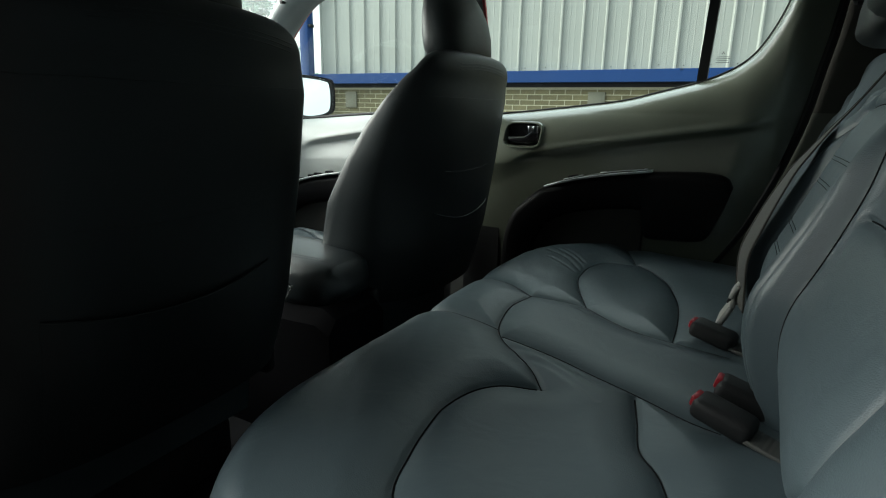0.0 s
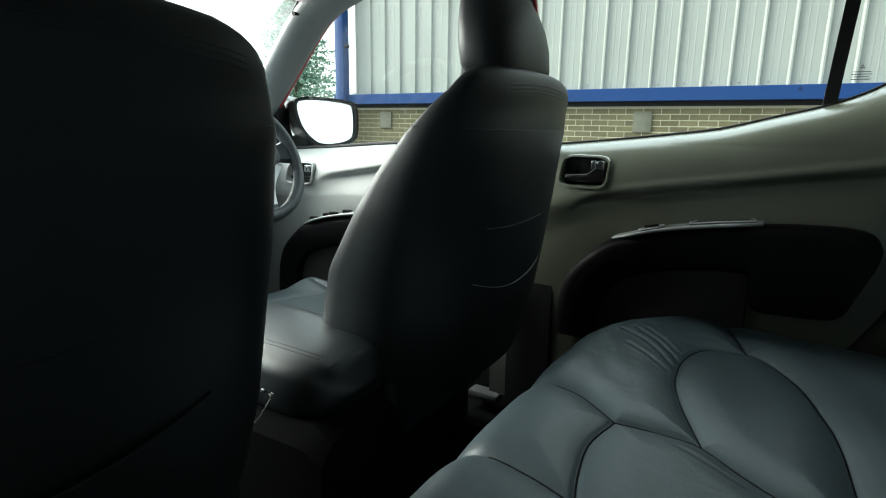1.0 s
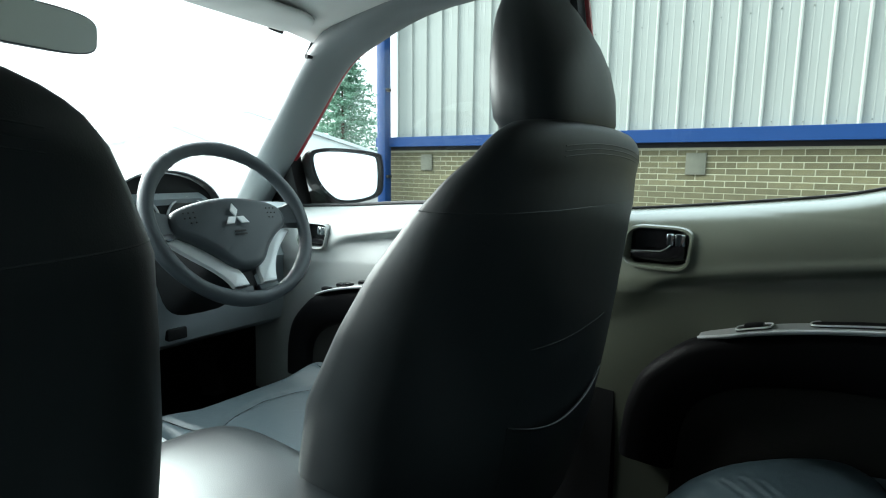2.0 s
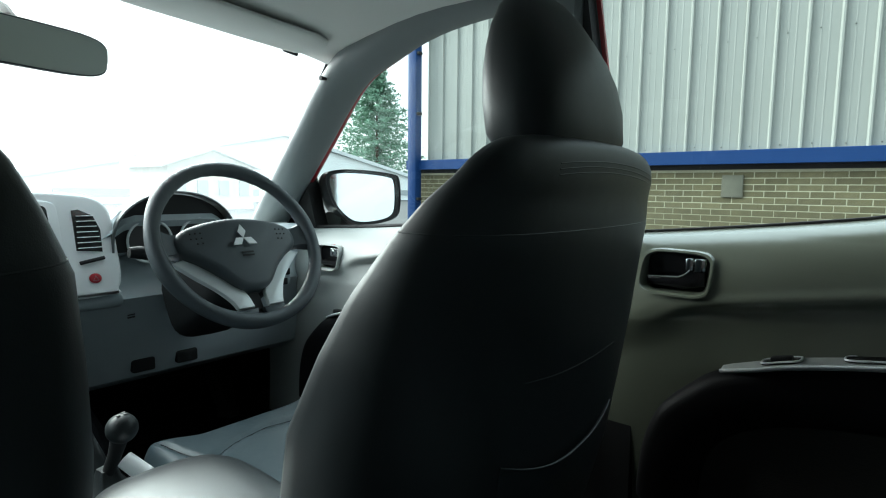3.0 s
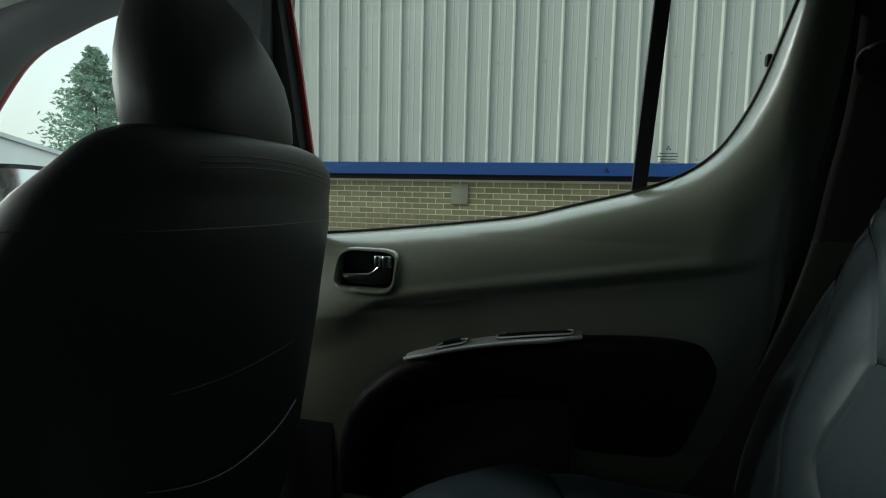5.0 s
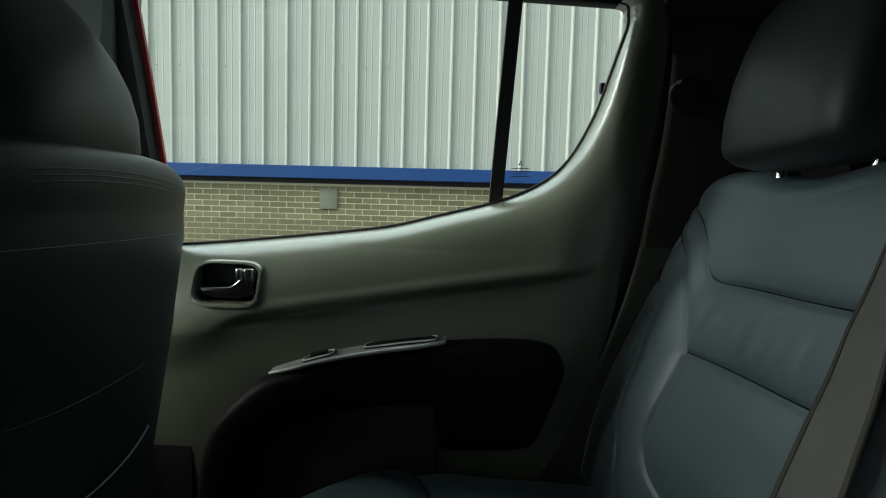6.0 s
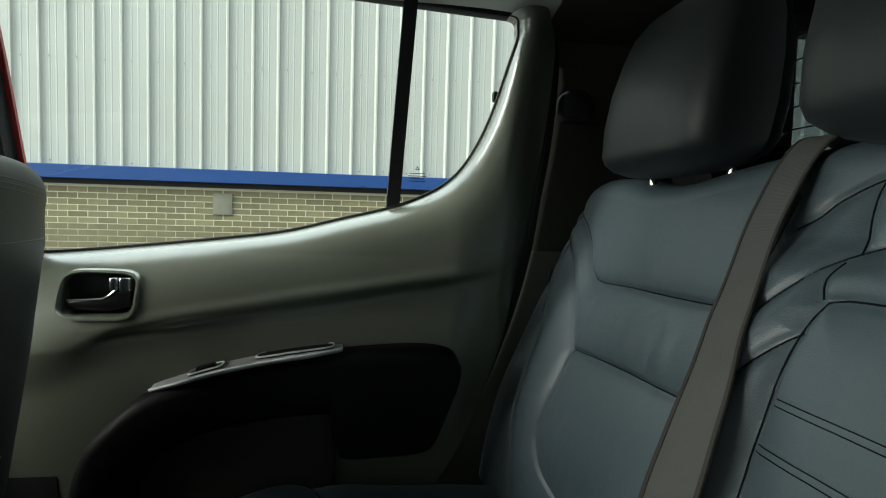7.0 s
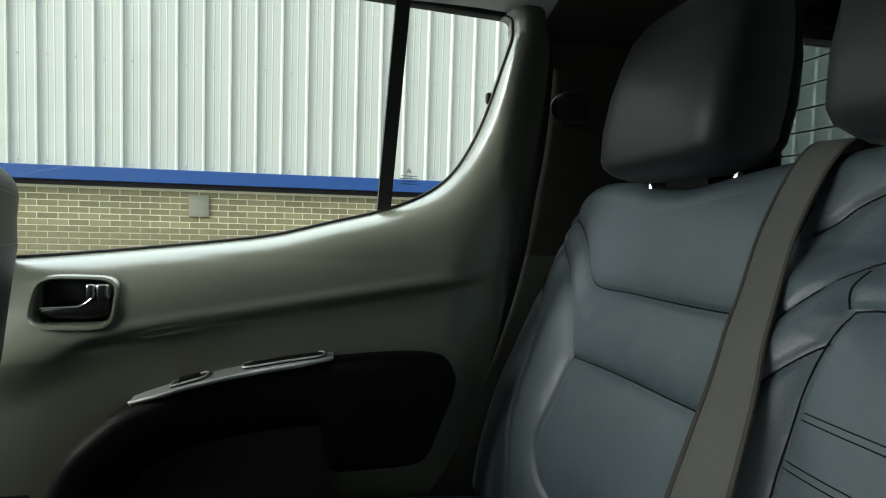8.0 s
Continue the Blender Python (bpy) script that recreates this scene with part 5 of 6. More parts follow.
    cushion = part("cushion", bm, LEATHER, seat, "blue-grey leather cushion")
    for ln in SEAT_SEAMS:
        bm = bmesh.new()
        tube(bm, [V(a, y0 + b, seat_z(a, b / 0.245) - 0.0055) for a, b in ln], 0.0012, 6)
        part("seam", bm, THREAD, cushion)
    bm = bmesh.new()
    rbox(bm, V(-0.45, y0, 0.605), (0.56, 0.42, 0.13), 0.03)
    part("seat_base", bm, BLACK, seat)
    bm = bmesh.new()
    rbox(bm, V(-0.16, y0 - 0.235 if y0 > 0 else y0 + 0.235, 0.80), (0.15, 0.03, 0.09), 0.012, 3)
    part("recliner_cover", bm, BLACK, seat)
    for s in (-1, 1):
        bm = bmesh.new()
        rbox(bm, V(-0.42, y0 + 0.19 * s, 0.54), (0.66, 0.03, 0.03), 0.006)
        part("slide_rail", bm, BLACK, seat)
    return seat


front_seat(0.340, "black leather driver's seat with headrest and map pocket")
PLACE = Matrix.Translation((-0.03, 0, 0))  # the passenger seat is slid forwards
passenger_seat = front_seat(-0.443, "black leather passenger seat with headrest and map pocket")
bm = bmesh.new()
CLIPS = ((-0.115, -0.146, 0.929), (-0.120, -0.125, 0.913), (-0.125, -0.105, 0.897))
tube(bm, smooth_line(list(CLIPS) + [(-0.126, -0.110, 0.886), (-0.124, -0.135, 0.868), (-0.120, -0.182, 0.851)], 5), 0.0012, 6)
cord = part("cord", bm, BELT, passenger_seat, "thin pale loose cord")
for x, y, z in CLIPS:
    bm = bmesh.new()
    rbox(bm, V(x, y, z), (0.007, 0.006, 0.004), 0.001, 1)
    part("clip", bm, PALEPLASTIC, cord)

# ---- rear bench ----
PLACE = Matrix.Identity(4)
bench = thing("rear_bench", (0.5, 0, 0.53), "blue-grey leather rear bench with quilted seams", "car seat")


def sym(lines):
    return lines + [[(-u, v) for u, v in ln] for ln in lines]


def curve2(pts, per=5, closed=False):
    return [(p.x, p.y) for p in smooth_line([(a, b, 0) for a, b in pts], per, closed)]


CUSHION_SEAMS = [
    curve2([(0.14, 0.175), (0.18, 0.158), (0.236, 0.14), (0.297, 0.095)]),
    curve2([(0.297, 0.095), (0.285, 0.025), (0.293, -0.04), (0.31, -0.10), (0.337, -0.138), (0.371, -0.165), (0.405, -0.197), (0.434, -0.238)]),
    curve2([(0.16, -0.075), (0.202, -0.075), (0.25, -0.083), (0.31, -0.10)]),
    curve2([(0.297, 0.095), (0.345, 0.107), (0.40, 0.112), (0.452, 0.08), (0.52, 0.045), (0.60, 0.035), (0.66, 0.03)]),
    curve2([(0.325, -0.120), (0.38, -0.127), (0.436, -0.14), (0.5, -0.162), (0.56, -0.185), (0.62, -0.212), (0.66, -0.22)]),
    curve2([(0.428, -0.240), (0.385, -0.260), (0.358, -0.300), (0.346, -0.358), (0.350, -0.410), (0.360, -0.465), (0.38, -0.53), (0.43, -0.575), (0.49, -0.58), (0.56, -0.53), (0.61, -0.46), (0.623, -0.41), (0.607, -0.355), (0.578, -0.31), (0.565, -0.25), (0.552, -0.195)]),
    curve2([(0.405, 0.112), (0.366, 0.205), (0.345, 0.27), (0.338, 0.32), (0.338, 0.39), (0.36, 0.465), (0.41, 0.495), (0.45, 0.498), (0.51, 0.43), (0.546, 0.31), (0.562, 0.22), (0.57, 0.12), (0.572, 0.04)]),
    curve2([(0.43, 0.500), (0.41, 0.56), (0.37, 0.66)]),
]


FOLDS = [curve2([(0.215, 0.442), (0.27, 0.402), (0.328, 0.342)]), curve2([(0.235, 0.464), (0.29, 0.414), (0.332, 0.372)]), curve2([(0.255, 0.472), (0.322, 0.405)]), curve2([(0.245, 0.372), (0.322, 0.316)]),
         curve2([(0.35, 0.093), (0.40, 0.094), (0.46, 0.062), (0.54, 0.022)]), curve2([(0.37, 0.086), (0.43, 0.062), (0.50, 0.030), (0.58, 0.000)]),
         curve2([(0.352, -0.148), (0.40, -0.152), (0.45, -0.168), (0.50, -0.192)]), curve2([(0.372, -0.168), (0.42, -0.180), (0.47, -0.21), (0.51, -0.24)])]


def cushion_z(x, y):
    d = line_distance(CUSHION_SEAMS, x, y)
    f = line_distance(FOLDS, x, y)
    a = np.abs(y)
    z = 0.897 - 0.05 * np.maximum(0, x - 0.35)
    z = z + 0.0065 * sstep(0.0, 0.06, d) - 0.0030 * np.exp(-(d / 0.0045) ** 2) - 0.0036 * np.exp(-(d / 0.015) ** 2)
    z = z + 0.010 * np.exp(-((x - 0.22) / 0.12) ** 2)
    z = z - 0.012 * np.exp(-((x - 0.46) / 0.10) ** 2) * np.exp(-((a - 0.36) / 0.13) ** 2)
    z = z - 0.0010 * np.exp(-(f / 0.0050) ** 2) + 0.0004 * np.exp(-((f - 0.009) / 0.005) ** 2)
    z = z + 0.0022 * ripples(x, y, 9, 9, 0) + 0.0014 * ripples(x + y * 0.5, y - x * 0.6, 34, 11, 3) * sstep(0.36, 0.2, x)
    return z


def corner(y):
    """How far the bench's front edge is drawn back towards its ends."""
    return 0.36 * (1 - np.sqrt(np.clip(1 - np.clip((np.abs(y) - 0.38) / 0.33, 0, 1) ** 2, 0, 1)))


NX, NY = 240, 560
ys = 0.705 * np.sin(np.linspace(-1, 1, NY) * 1.35) / math.sin(1.35)
back_off = corner(ys + 0.03)
rows = []
xs0 = 0.190 + back_off
gx = xs0[:, None] + (0.755 - xs0[:, None]) * np.linspace(0, 1, NX)[None, :]
gy = np.repeat(ys[:, None], NX, 1)
end = sstep(0.60, 0.705, np.abs(ys)) ** 2
gz = cushion_z(gx, gy) - 0.06 * end[:, None]
bm = bmesh.new()
for j in range(NY):
    x0, y = xs0[j], ys[j]
    row = [V(x0 - 0.035, y * 0.985, 0.66)]
    for k in range(1, 12):  # front roll
        a = math.pi / 2 * k / 12
        row.append(V(x0 - 0.062 * math.cos(a), y, gz[j, 0] - 0.085 * (1 - math.sin(a))))
    row += [V(gx[j, i], y, gz[j, i]) for i in range(NX)]
    row.append(V(0.77, y, 0.66))
    rows.append(row)
loft(bm, rows)
bench_cushion = part("cushion", bm, LEATHER, bench, "blue-grey leather cushion with stitched panels")
for ln in CUSHION_SEAMS:
    u, v = np.array([p[0] for p in ln]), np.array([p[1] for p in ln])
    w = cushion_z(u, v) - 0.06 * sstep(0.60, 0.705, np.abs(v)) ** 2
    bm = bmesh.new()
    tube(bm, [V(a, b, c + 0.0001) for a, b, c in zip(u, v, w) if a > 0.19], 0.0013, 6)
    part("seam", bm, THREAD, bench_cushion)
bm = bmesh.new()
rbox(bm, V(0.42, 0, 0.60), (0.58, 1.34, 0.14), 0.03)
part("bench_base", bm, BLACK, bench)


def lean_x(z):
    return 0.68 + 0.435 * (z - 0.96)


def foot_x(y, z):
    """How far the backrest's foot is drawn back where it meets the cushion."""
    return 0.11 * np.maximum(0, (1.06 - z) / 0.184) ** 1.7 * (1 - 0.7 * sstep(0.35, 0.6, np.abs(y)))


BACK_SEAMS = sym([
    curve2([(0.773, 1.351), (0.698, 1.325), (0.638, 1.293), (0.583, 1.251), (0.543, 1.239), (0.455, 1.242), (0.353, 1.244), (0.276, 1.247), (0.25, 1.251), (0.236, 1.262), (0.23, 1.30), (0.226, 1.36)]),
    curve2([(0.76, 1.305), (0.736, 1.288), (0.666, 1.252), (0.585, 1.188), (0.525, 1.14)]),
    curve2([(0.525, 1.14), (0.406, 1.148), (0.307, 1.152), (0.216, 1.156)]),
    curve2([(0.525, 1.14), (0.522, 1.099), (0.522, 1.045), (0.52, 1.016), (0.505, 0.994), (0.475, 0.972), (0.40, 0.95)]),
    curve2([(0.765, 1.235), (0.757, 1.222), (0.696, 1.158), (0.655, 1.079), (0.638, 1.017), (0.60, 0.967), (0.57, 0.91)]),
    curve2([(0.212, 1.328), (0.192, 1.339), (0.176, 1.354), (0.145, 1.370), (0.11, 1.378)]),
    curve2([(0.143, 1.371), (0.144, 1.357), (0.141, 1.339), (0.134, 1.321), (0.127, 1.311)]),
    curve2([(0.124, 1.250), (0.131, 1.244), (0.145, 1.227), (0.157, 1.206), (0.165, 1.182), (0.169, 1.157), (0.17, 1.116), (0.17, 0.90)]),
])
CENTRE = sym([curve2([(0.205, 0.88), (0.205, 1.05), (0.198, 1.16), (0.191, 1.21), (0.183, 1.235), (0.17, 1.264), (0.151, 1.288), (0.134, 1.306), (0.113, 1.317), (0.086, 1.322), (0.0, 1.324)]),
              curve2([(0.130, 1.304), (0.130, 1.288), (0.124, 1.276)]),
              curve2([(0.0, 1.279), (0.066, 1.279), (0.112, 1.277), (0.122, 1.268), (0.126, 1.245), (0.125, 1.215), (0.122, 1.186), (0.120, 1.161), (0.116, 1.128), (0.113, 1.08), (0.11, 0.88)])])
STITCH = [[(0.116, z), (-0.116, z)] for z in (1.2030, 1.1980, 1.1690, 1.1640, 1.1040, 1.0990, 1.0700, 1.0650)]


def top_z(y):
    """The upper edge of the backrest."""
    a = np.abs(y)
    return 1.405 + 0.012 * np.exp(-(a / 0.2) ** 2) - 0.022 * np.exp(-((a - 0.46) / 0.12) ** 2) - 0.085 * sstep(0.67, 0.79, a) ** 1.5


def back_x_at(y, z):
    d = line_distance(BACK_SEAMS + CENTRE, y, z)
    a = np.abs(y)
    out = 0.0045 * sstep(0.0, 0.045, d) - 0.005 * np.exp(-(d / 0.0042) ** 2) - 0.004 * np.exp(-(d / 0.014) ** 2)
    out = out - 0.0010 * np.exp(-(line_distance(STITCH, y, z) / 0.0020) ** 2)
    out = out + 0.003 * np.exp(-((a - 0.640) / 0.10) ** 2) * sstep(1.32, 1.05, z)      # outer bolster
    out = out + 0.026 * np.exp(-((a - 0.165) / 0.045) ** 2) * sstep(1.34, 1.2, z)       # inner roll
    out = out + 0.022 * sstep(0.215, 0.170, a) * sstep(1.325, 1.29, z)                  # folding armrest
    out = out + 0.009 * np.exp(-((z - 1.02) / 0.09) ** 2) * np.exp(-((a - 0.38) / 0.20) ** 2)
    out = out + 0.0012 * ripples(y, z, 8, 8, 7) + 0.0026 * ripples(y, z, 30, 5, 2) * np.exp(-((z - 1.185) / 0.045) ** 2) * sstep(0.62, 0.5, a) * sstep(0.23, 0.3, a)
    return lean_x(z) + foot_x(y, z) - out


NY, NZ = 560, 260
ys = np.linspace(-0.735, 0.773, NY)
end = np.where(ys > 0, sstep(0.70, 0.773, ys), sstep(0.54, 0.735, -ys))
round_off = np.where(ys > 0, 0.018 * end ** 2, 0.13 * end ** 1.6)
zt = top_z(ys)
gz = 0.86 + (zt[:, None] - 0.03 - 0.86) * np.linspace(0, 1, NZ)[None, :]
gx = back_x_at(np.repeat(ys[:, None], NZ, 1), gz) + round_off[:, None]
bm = bmesh.new()
rows = []
for j in range(NY):
    row = [V(gx[j, i], ys[j], gz[j, i]) for i in range(NZ)]
    for k in range(1, 13):
        a = math.pi * k / 12
        row.append(V(gx[j, -1] + 0.05 * (1 - math.cos(a)) * (1 - 0.5 * end[j]), ys[j], zt[j] - 0.03 + 0.03 * math.sin(a)))
    row += [V(0.86, ys[j], 0.80), V(0.80, ys[j], 0.80)]
    rows.append(row)
loft(bm, rows)
bench_back = part("backrest", bm, LEATHER, bench, "blue-grey leather backrest with stitched panels")
for ln in BACK_SEAMS + CENTRE + STITCH:
    ln_stitch = len(ln) == 2
    ln = [p for p in ln if p[1] < top_z(np.array(p[0])) - 0.035]
    ln = [(p.x, p.y) for p in resample([V(a, b, 0) for a, b in ln], 40)]
    u, v = np.array([p[0] for p in ln]), np.array([p[1] for p in ln])
    w = back_x_at(u, v)
    bm = bmesh.new()
    tube(bm, [V(c - 0.0004, a, b) for a, b, c in zip(u, v, w)], 0.0005 if ln_stitch else 0.0009, 6)
    part("seam", bm, THREAD, bench_back)


def rear_headrest(y0, z0, w0, fore=0.0):
    x0, posts = lean_x(z0) + 0.022 - fore, 0.060 if fore else 0.090
    bm = bmesh.new()
    prof = [(-0.004, 0.30, 0.010), (-0.001, 0.62, 0.028), (0.007, 0.83, 0.045), (0.018, 0.94, 0.057), (0.03, 0.98, 0.062), (0.07, 1.0, 0.065), (0.12, 0.99, 0.062), (0.165, 0.96, 0.053), (0.20, 0.90, 0.043), (0.222, 0.77, 0.029), (0.229, 0.45, 0.010)]
    loft(bm, [[V(x0 - 0.036 + 0.13 * h - v, y0 + u * (1 - 0.10 * (v > 0)), z0 + h) for u, v in ring_of(w0 * w, d, 44, 4.0)] for h, w, d in prof])
    # near-black instead of the bench's leather: its shade is put into the colour
    rest = part("headrest", bm, LEATHER_BLACK, bench, "leather headrest, darkened as if in shade")
    for s in (-1, 1):
        bm = bmesh.new()
        tube(bm, [V(x0 - 0.012, y0 + posts * s, z0 - 0.06), V(x0 - 0.010, y0 + posts * s, z0 + 0.02)], 0.0065, 10)
        part("post", bm, CHROME, rest, "chrome post")
        if fore:
            continue
        bm = bmesh.new()
        loft(bm, [[V(x0 - 0.012 + u, y0 + posts * s + v, z0 - 0.035 + h) for u, v in ring_of(0.016, 0.020, 16, 2.5)] for h in (-0.02, 0.014, 0.017)])
        part("post_guide", bm, BLACK, rest)


rear_headrest(0.447, 1.396, 0.150)
rear_headrest(-0.447, 1.396, 0.150)
rear_headrest(0.010, 1.392, 0.148, 0.040)


# ---- belts and buckles ----
def strap(bm, line, width, across):
    a = Vector(across).normalized()
    loft(bm, [[p + a * width / 2 + V(0, 0, 0.0), p + a * width / 2 + V(-0.002, 0, 0), p - a * width / 2 + V(-0.002, 0, 0), p - a * width / 2] for p in line])


belt = thing("seat_belt", (0.75, 0.25, 0.9), "grey woven seat belt over the rear backrest", "seat belt")
bm = bmesh.new()
line = smooth_line([(0.965, 0.238, 1.37), (0.93, 0.234, 1.404), (0.885, 0.226, 1.418), (0.850, 0.224, 1.385), (0.826, 0.218, 1.330), (0.776, 0.186, 1.259), (0.722, 0.148, 1.188), (0.694, 0.134, 1.115), (0.676, 0.120, 1.02), (0.670, 0.112, 0.94)], 8)
laid = [min(p.x, float(back_x_at(np.array([p.y - 0.02, p.y, p.y + 0.02]), np.array([p.z] * 3)).min()) - 0.003) if p.z < 1.36 else p.x for p in line]
for k in range(40):
    laid = laid[:1] + [min(b, (a + b + c) / 3) for a, b, c in zip(laid, laid[1:], laid[2:])] + laid[-1:]
for p, x in zip(line, laid):
    p.x = x - 0.005 * smoothstep(1.30, 1.06, p.z)
turn = [Vector((0.12 - 0.40 * smoothstep(1.30, 1.06, p.z), 1, 0.06)).normalized() for p in line]


def web(bm, shift, width):
    """Webbing along the belt's line that twists a little on its way down."""
    loft(bm, [[p + a * (shift + k * width / 2) + V(dx, 0, 0) for k, dx in ((1, 0.0), (1, -0.002), (-1, -0.002), (-1, 0.0))] for p, a in zip(line, turn)])


web(bm, 0.0, 0.050)
part("webbing", bm, BELT, belt)
for k in (1, -1):
    bm = bmesh.new()
    web(bm, 0.0240 * k, 0.004)
    sel = part("selvedge", bm, BELTDARK, belt, "darker woven edge")
    sel.location.x -= 0.0009
bm = bmesh.new()
rbox(bm, V(0.935, 0.234, 1.396), (0.030, 0.075, 0.022), 0.008, 3)
part("belt_slot", bm, BLACK, belt, "black plastic belt slot")


def buckle(x, y, ry, rz, label):
    b = thing("belt_buckle", (x, y, 0.88), label, "belt buckle", group="rear belt buckles")
    m = pose(0, 0, 0, 0, ry, rz)
    c = V(x, y, 0.905)
    bm = bmesh.new()
    rbox(bm, c, (0.072, 0.044, 0.028), 0.010, 3, m=m)
    part("buckle_body", bm, BLACK, b)
    bm = bmesh.new()
    rbox(bm, c + m.to_3x3() @ V(-0.0345, 0, 0.004), (0.010, 0.026, 0.015), 0.003, 2, m=m)
    part("release_button", bm, REDPLASTIC, b, "red release button")
    bm = bmesh.new()
    rbox(bm, c + m.to_3x3() @ V(0.065, 0, -0.006), (0.08, 0.04, 0.006), 0.002, 1, m=m)
    part("buckle_strap", bm, BELT, b)


buckle(0.632, 0.056, 12, -12, "black belt buckle with red button lying on the bench")
buckle(0.682, -0.160, 16, -6, "black belt buckle with red button lying on the bench")
buckle(0.660, -0.228, 12, -16, "black belt buckle with red button lying on the bench")
tongue = thing("belt_tongue", (0.65, 0.128, 0.89), "pale plastic belt tongue leaning on the rear backrest", "belt tongue")
bm = bmesh.new()
rbox(bm, V(0.646, 0.128, 0.925), (0.012, 0.040, 0.052), 0.005, 2, m=pose(0, 0, 0, 20, 22, 0))
part("tongue_grip", bm, PALEPLASTIC, tongue)
bm = bmesh.new()
rbox(bm, V(0.656, 0.131, 0.968), (0.008, 0.030, 0.034), 0.003, 2, m=pose(0, 0, 0, 20, 22, 0))
part("tongue_slot", bm, PALEPLASTIC, tongue)
bm = bmesh.new()
rbox(bm, V(0.650, 0.129, 0.947), (0.010, 0.020, 0.008), 0.002, 2, m=pose(0, 0, 0, 20, 22, 0))
part("tongue_stop", bm, BLACK, tongue)

guide = thing("belt_guide", (0.84, 0.76, 1.54), "black belt guide on the rear pillar", "belt guide")
bm = bmesh.new()
loft(bm, [[V(0.842 + u, 0.778 - w, 1.542 + v) for u, v in ring_of(0.034 * k, 0.032 * k, 28, 2.4)] for w, k in ((0.0, 1.0), (0.018, 1.0), (0.026, 0.85), (0.030, 0.5))])
part("guide_cover", bm, BLACK, guide)
bm = bmesh.new()
rbox(bm, V(0.846, 0.742, 1.515), (0.060, 0.010, 0.012), 0.004)
part("belt_slot", bm, BLACK, guide)

front_belt = thing("seat_belt", (-0.17, 0.67, 0.55), "grey belt hanging by the centre pillar down to its anchor", "seat belt")
bm = bmesh.new()
strap(bm, [V(-0.19, 0.688, 1.35), V(-0.165, 0.682, 1.0), V(-0.155, 0.660, 0.76), V(-0.150, 0.652, 0.58)], 0.045, (1, 0, 0.05))
part("webbing", bm, BELT, front_belt)
bm = bmesh.new()
rbox(bm, V(-0.185, 0.652, 0.570), (0.090, 0.045, 0.026), 0.008)
part("anchor_cover", bm, PILLAR, front_belt)

# ---- the warehouse beside the car ----
WALL_Y = 7.06
warehouse = thing("warehouse", (-1.0, WALL_Y, 0.0), "warehouse of buff brick below pale ribbed cladding", "building")
X0, X1 = -6.35, 14.0
bm = bmesh.new()
rbox(bm, V((X0 + X1) / 2, WALL_Y + 0.13, 0.80), (X1 - X0, 0.22, 1.60), 0)
brick_wall = part("brick_wall", bm, MORTAR, warehouse, "pale mortar between buff bricks", False)
# black strip in place of the shadow that the flashing throws
bm = bmesh.new()
rbox(bm, V((X0 + X1) / 2, WALL_Y + 0.11, 1.64), (X1 - X0, 0.20, 0.09), 0)
part("lining_strip", bm, BLACK, warehouse, "black strip standing in for the flashing's shadow", False)
bm = bmesh.new()
rbox(bm, V((X0 + X1) / 2 - 0.1, WALL_Y + 0.02, 1.7355), (X1 - X0 + 0.2, 0.32, 0.161), 0.004, 1)
part("blue_flashing", bm, BLUE, warehouse, "blue painted steel flashing")
bm = bmesh.new()
rbox(bm, V(-6.33, WALL_Y - 0.16, 2.38), (0.19, 0.16, 4.76), 0.02)
part("corner_trim", bm, BLUE, warehouse, "blue painted steel corner post")
bm = bmesh.new()
rbox(bm, V(-1.31, WALL_Y + 0.006, 1.396), (0.235, 0.022, 0.266), 0.003)
vent = part("cement_plate", bm, CONCRETE, warehouse, "grey cement cover plate")
bm = bmesh.new()
rbox(bm, V(-5.525, WALL_Y + 0.006, 1.396), (0.235, 0.022, 0.266), 0.003)
part("cement_plate", bm, CONCRETE, warehouse, "grey cement cover plate")
for z in (1.15, 2.6, 3.6):
    bm = bmesh.new()
    rbox(bm, V(-6.215, WALL_Y - 0.17, z), (0.06, 0.10, 0.05), 0.01)
    part("post_bracket", bm, BLACK, warehouse)
# cladding sheets with trapezoid ribs, one sheet a metre
PITCH = 0.304
RIB = [(0.0, 0.0), (0.022, -0.032), (0.040, -0.032), (0.052, 0.0), (0.128, 0.0), (0.133, -0.0018), (0.142, -0.0018), (0.147, 0.0), (0.203, 0.0), (0.208, -0.0018), (0.217, -0.0018), (0.222, 0.0), (PITCH, 0.0)]
SHEET = 4
k = 0
x = -1.277 - 4 * SHEET * PITCH
while x < X1:
    pts = [(x + PITCH * r + dx, WALL_Y + dy) for r in range(SHEET) for dx, dy in RIB[:-1]] + [(x + PITCH * SHEET, WALL_Y)]
    bm = bmesh.new()
    shell(bm, [[V(a, b - 0.02 - 0.003 * (k % 2), z) for a, b in pts] for z in (1.818, 3.3, 4.75)], (0, 0.004, 0))
    sheet = part("cladding_sheet", bm, CLAD, warehouse, smooth=False)
    for r in range(SHEET):
        for zz in (1.86, 3.08):
            bm = bmesh.new()
            rbox(bm, V(x + PITCH * r + 0.13, WALL_Y - 0.026, zz + 0.006 * ((r * 7 + k * 3) % 3)), (0.014, 0.008, 0.014), 0.003, 1)
            part("rivet", bm, PRINT, sheet)
    x += PITCH * SHEET
    k += 1
bm = bmesh.new()
rbox(bm, V((X0 + X1) / 2, WALL_Y + 6, 4.80), (X1 - X0 + 0.4, 12.4, 0.12), 0.02)
part("roof", bm, ROOFGREY, warehouse)
bm = bmesh.new()
rbox(bm, V(X0 + 0.15, WALL_Y + 6.1, 2.37), (0.2, 11.8, 4.74), 0.0)
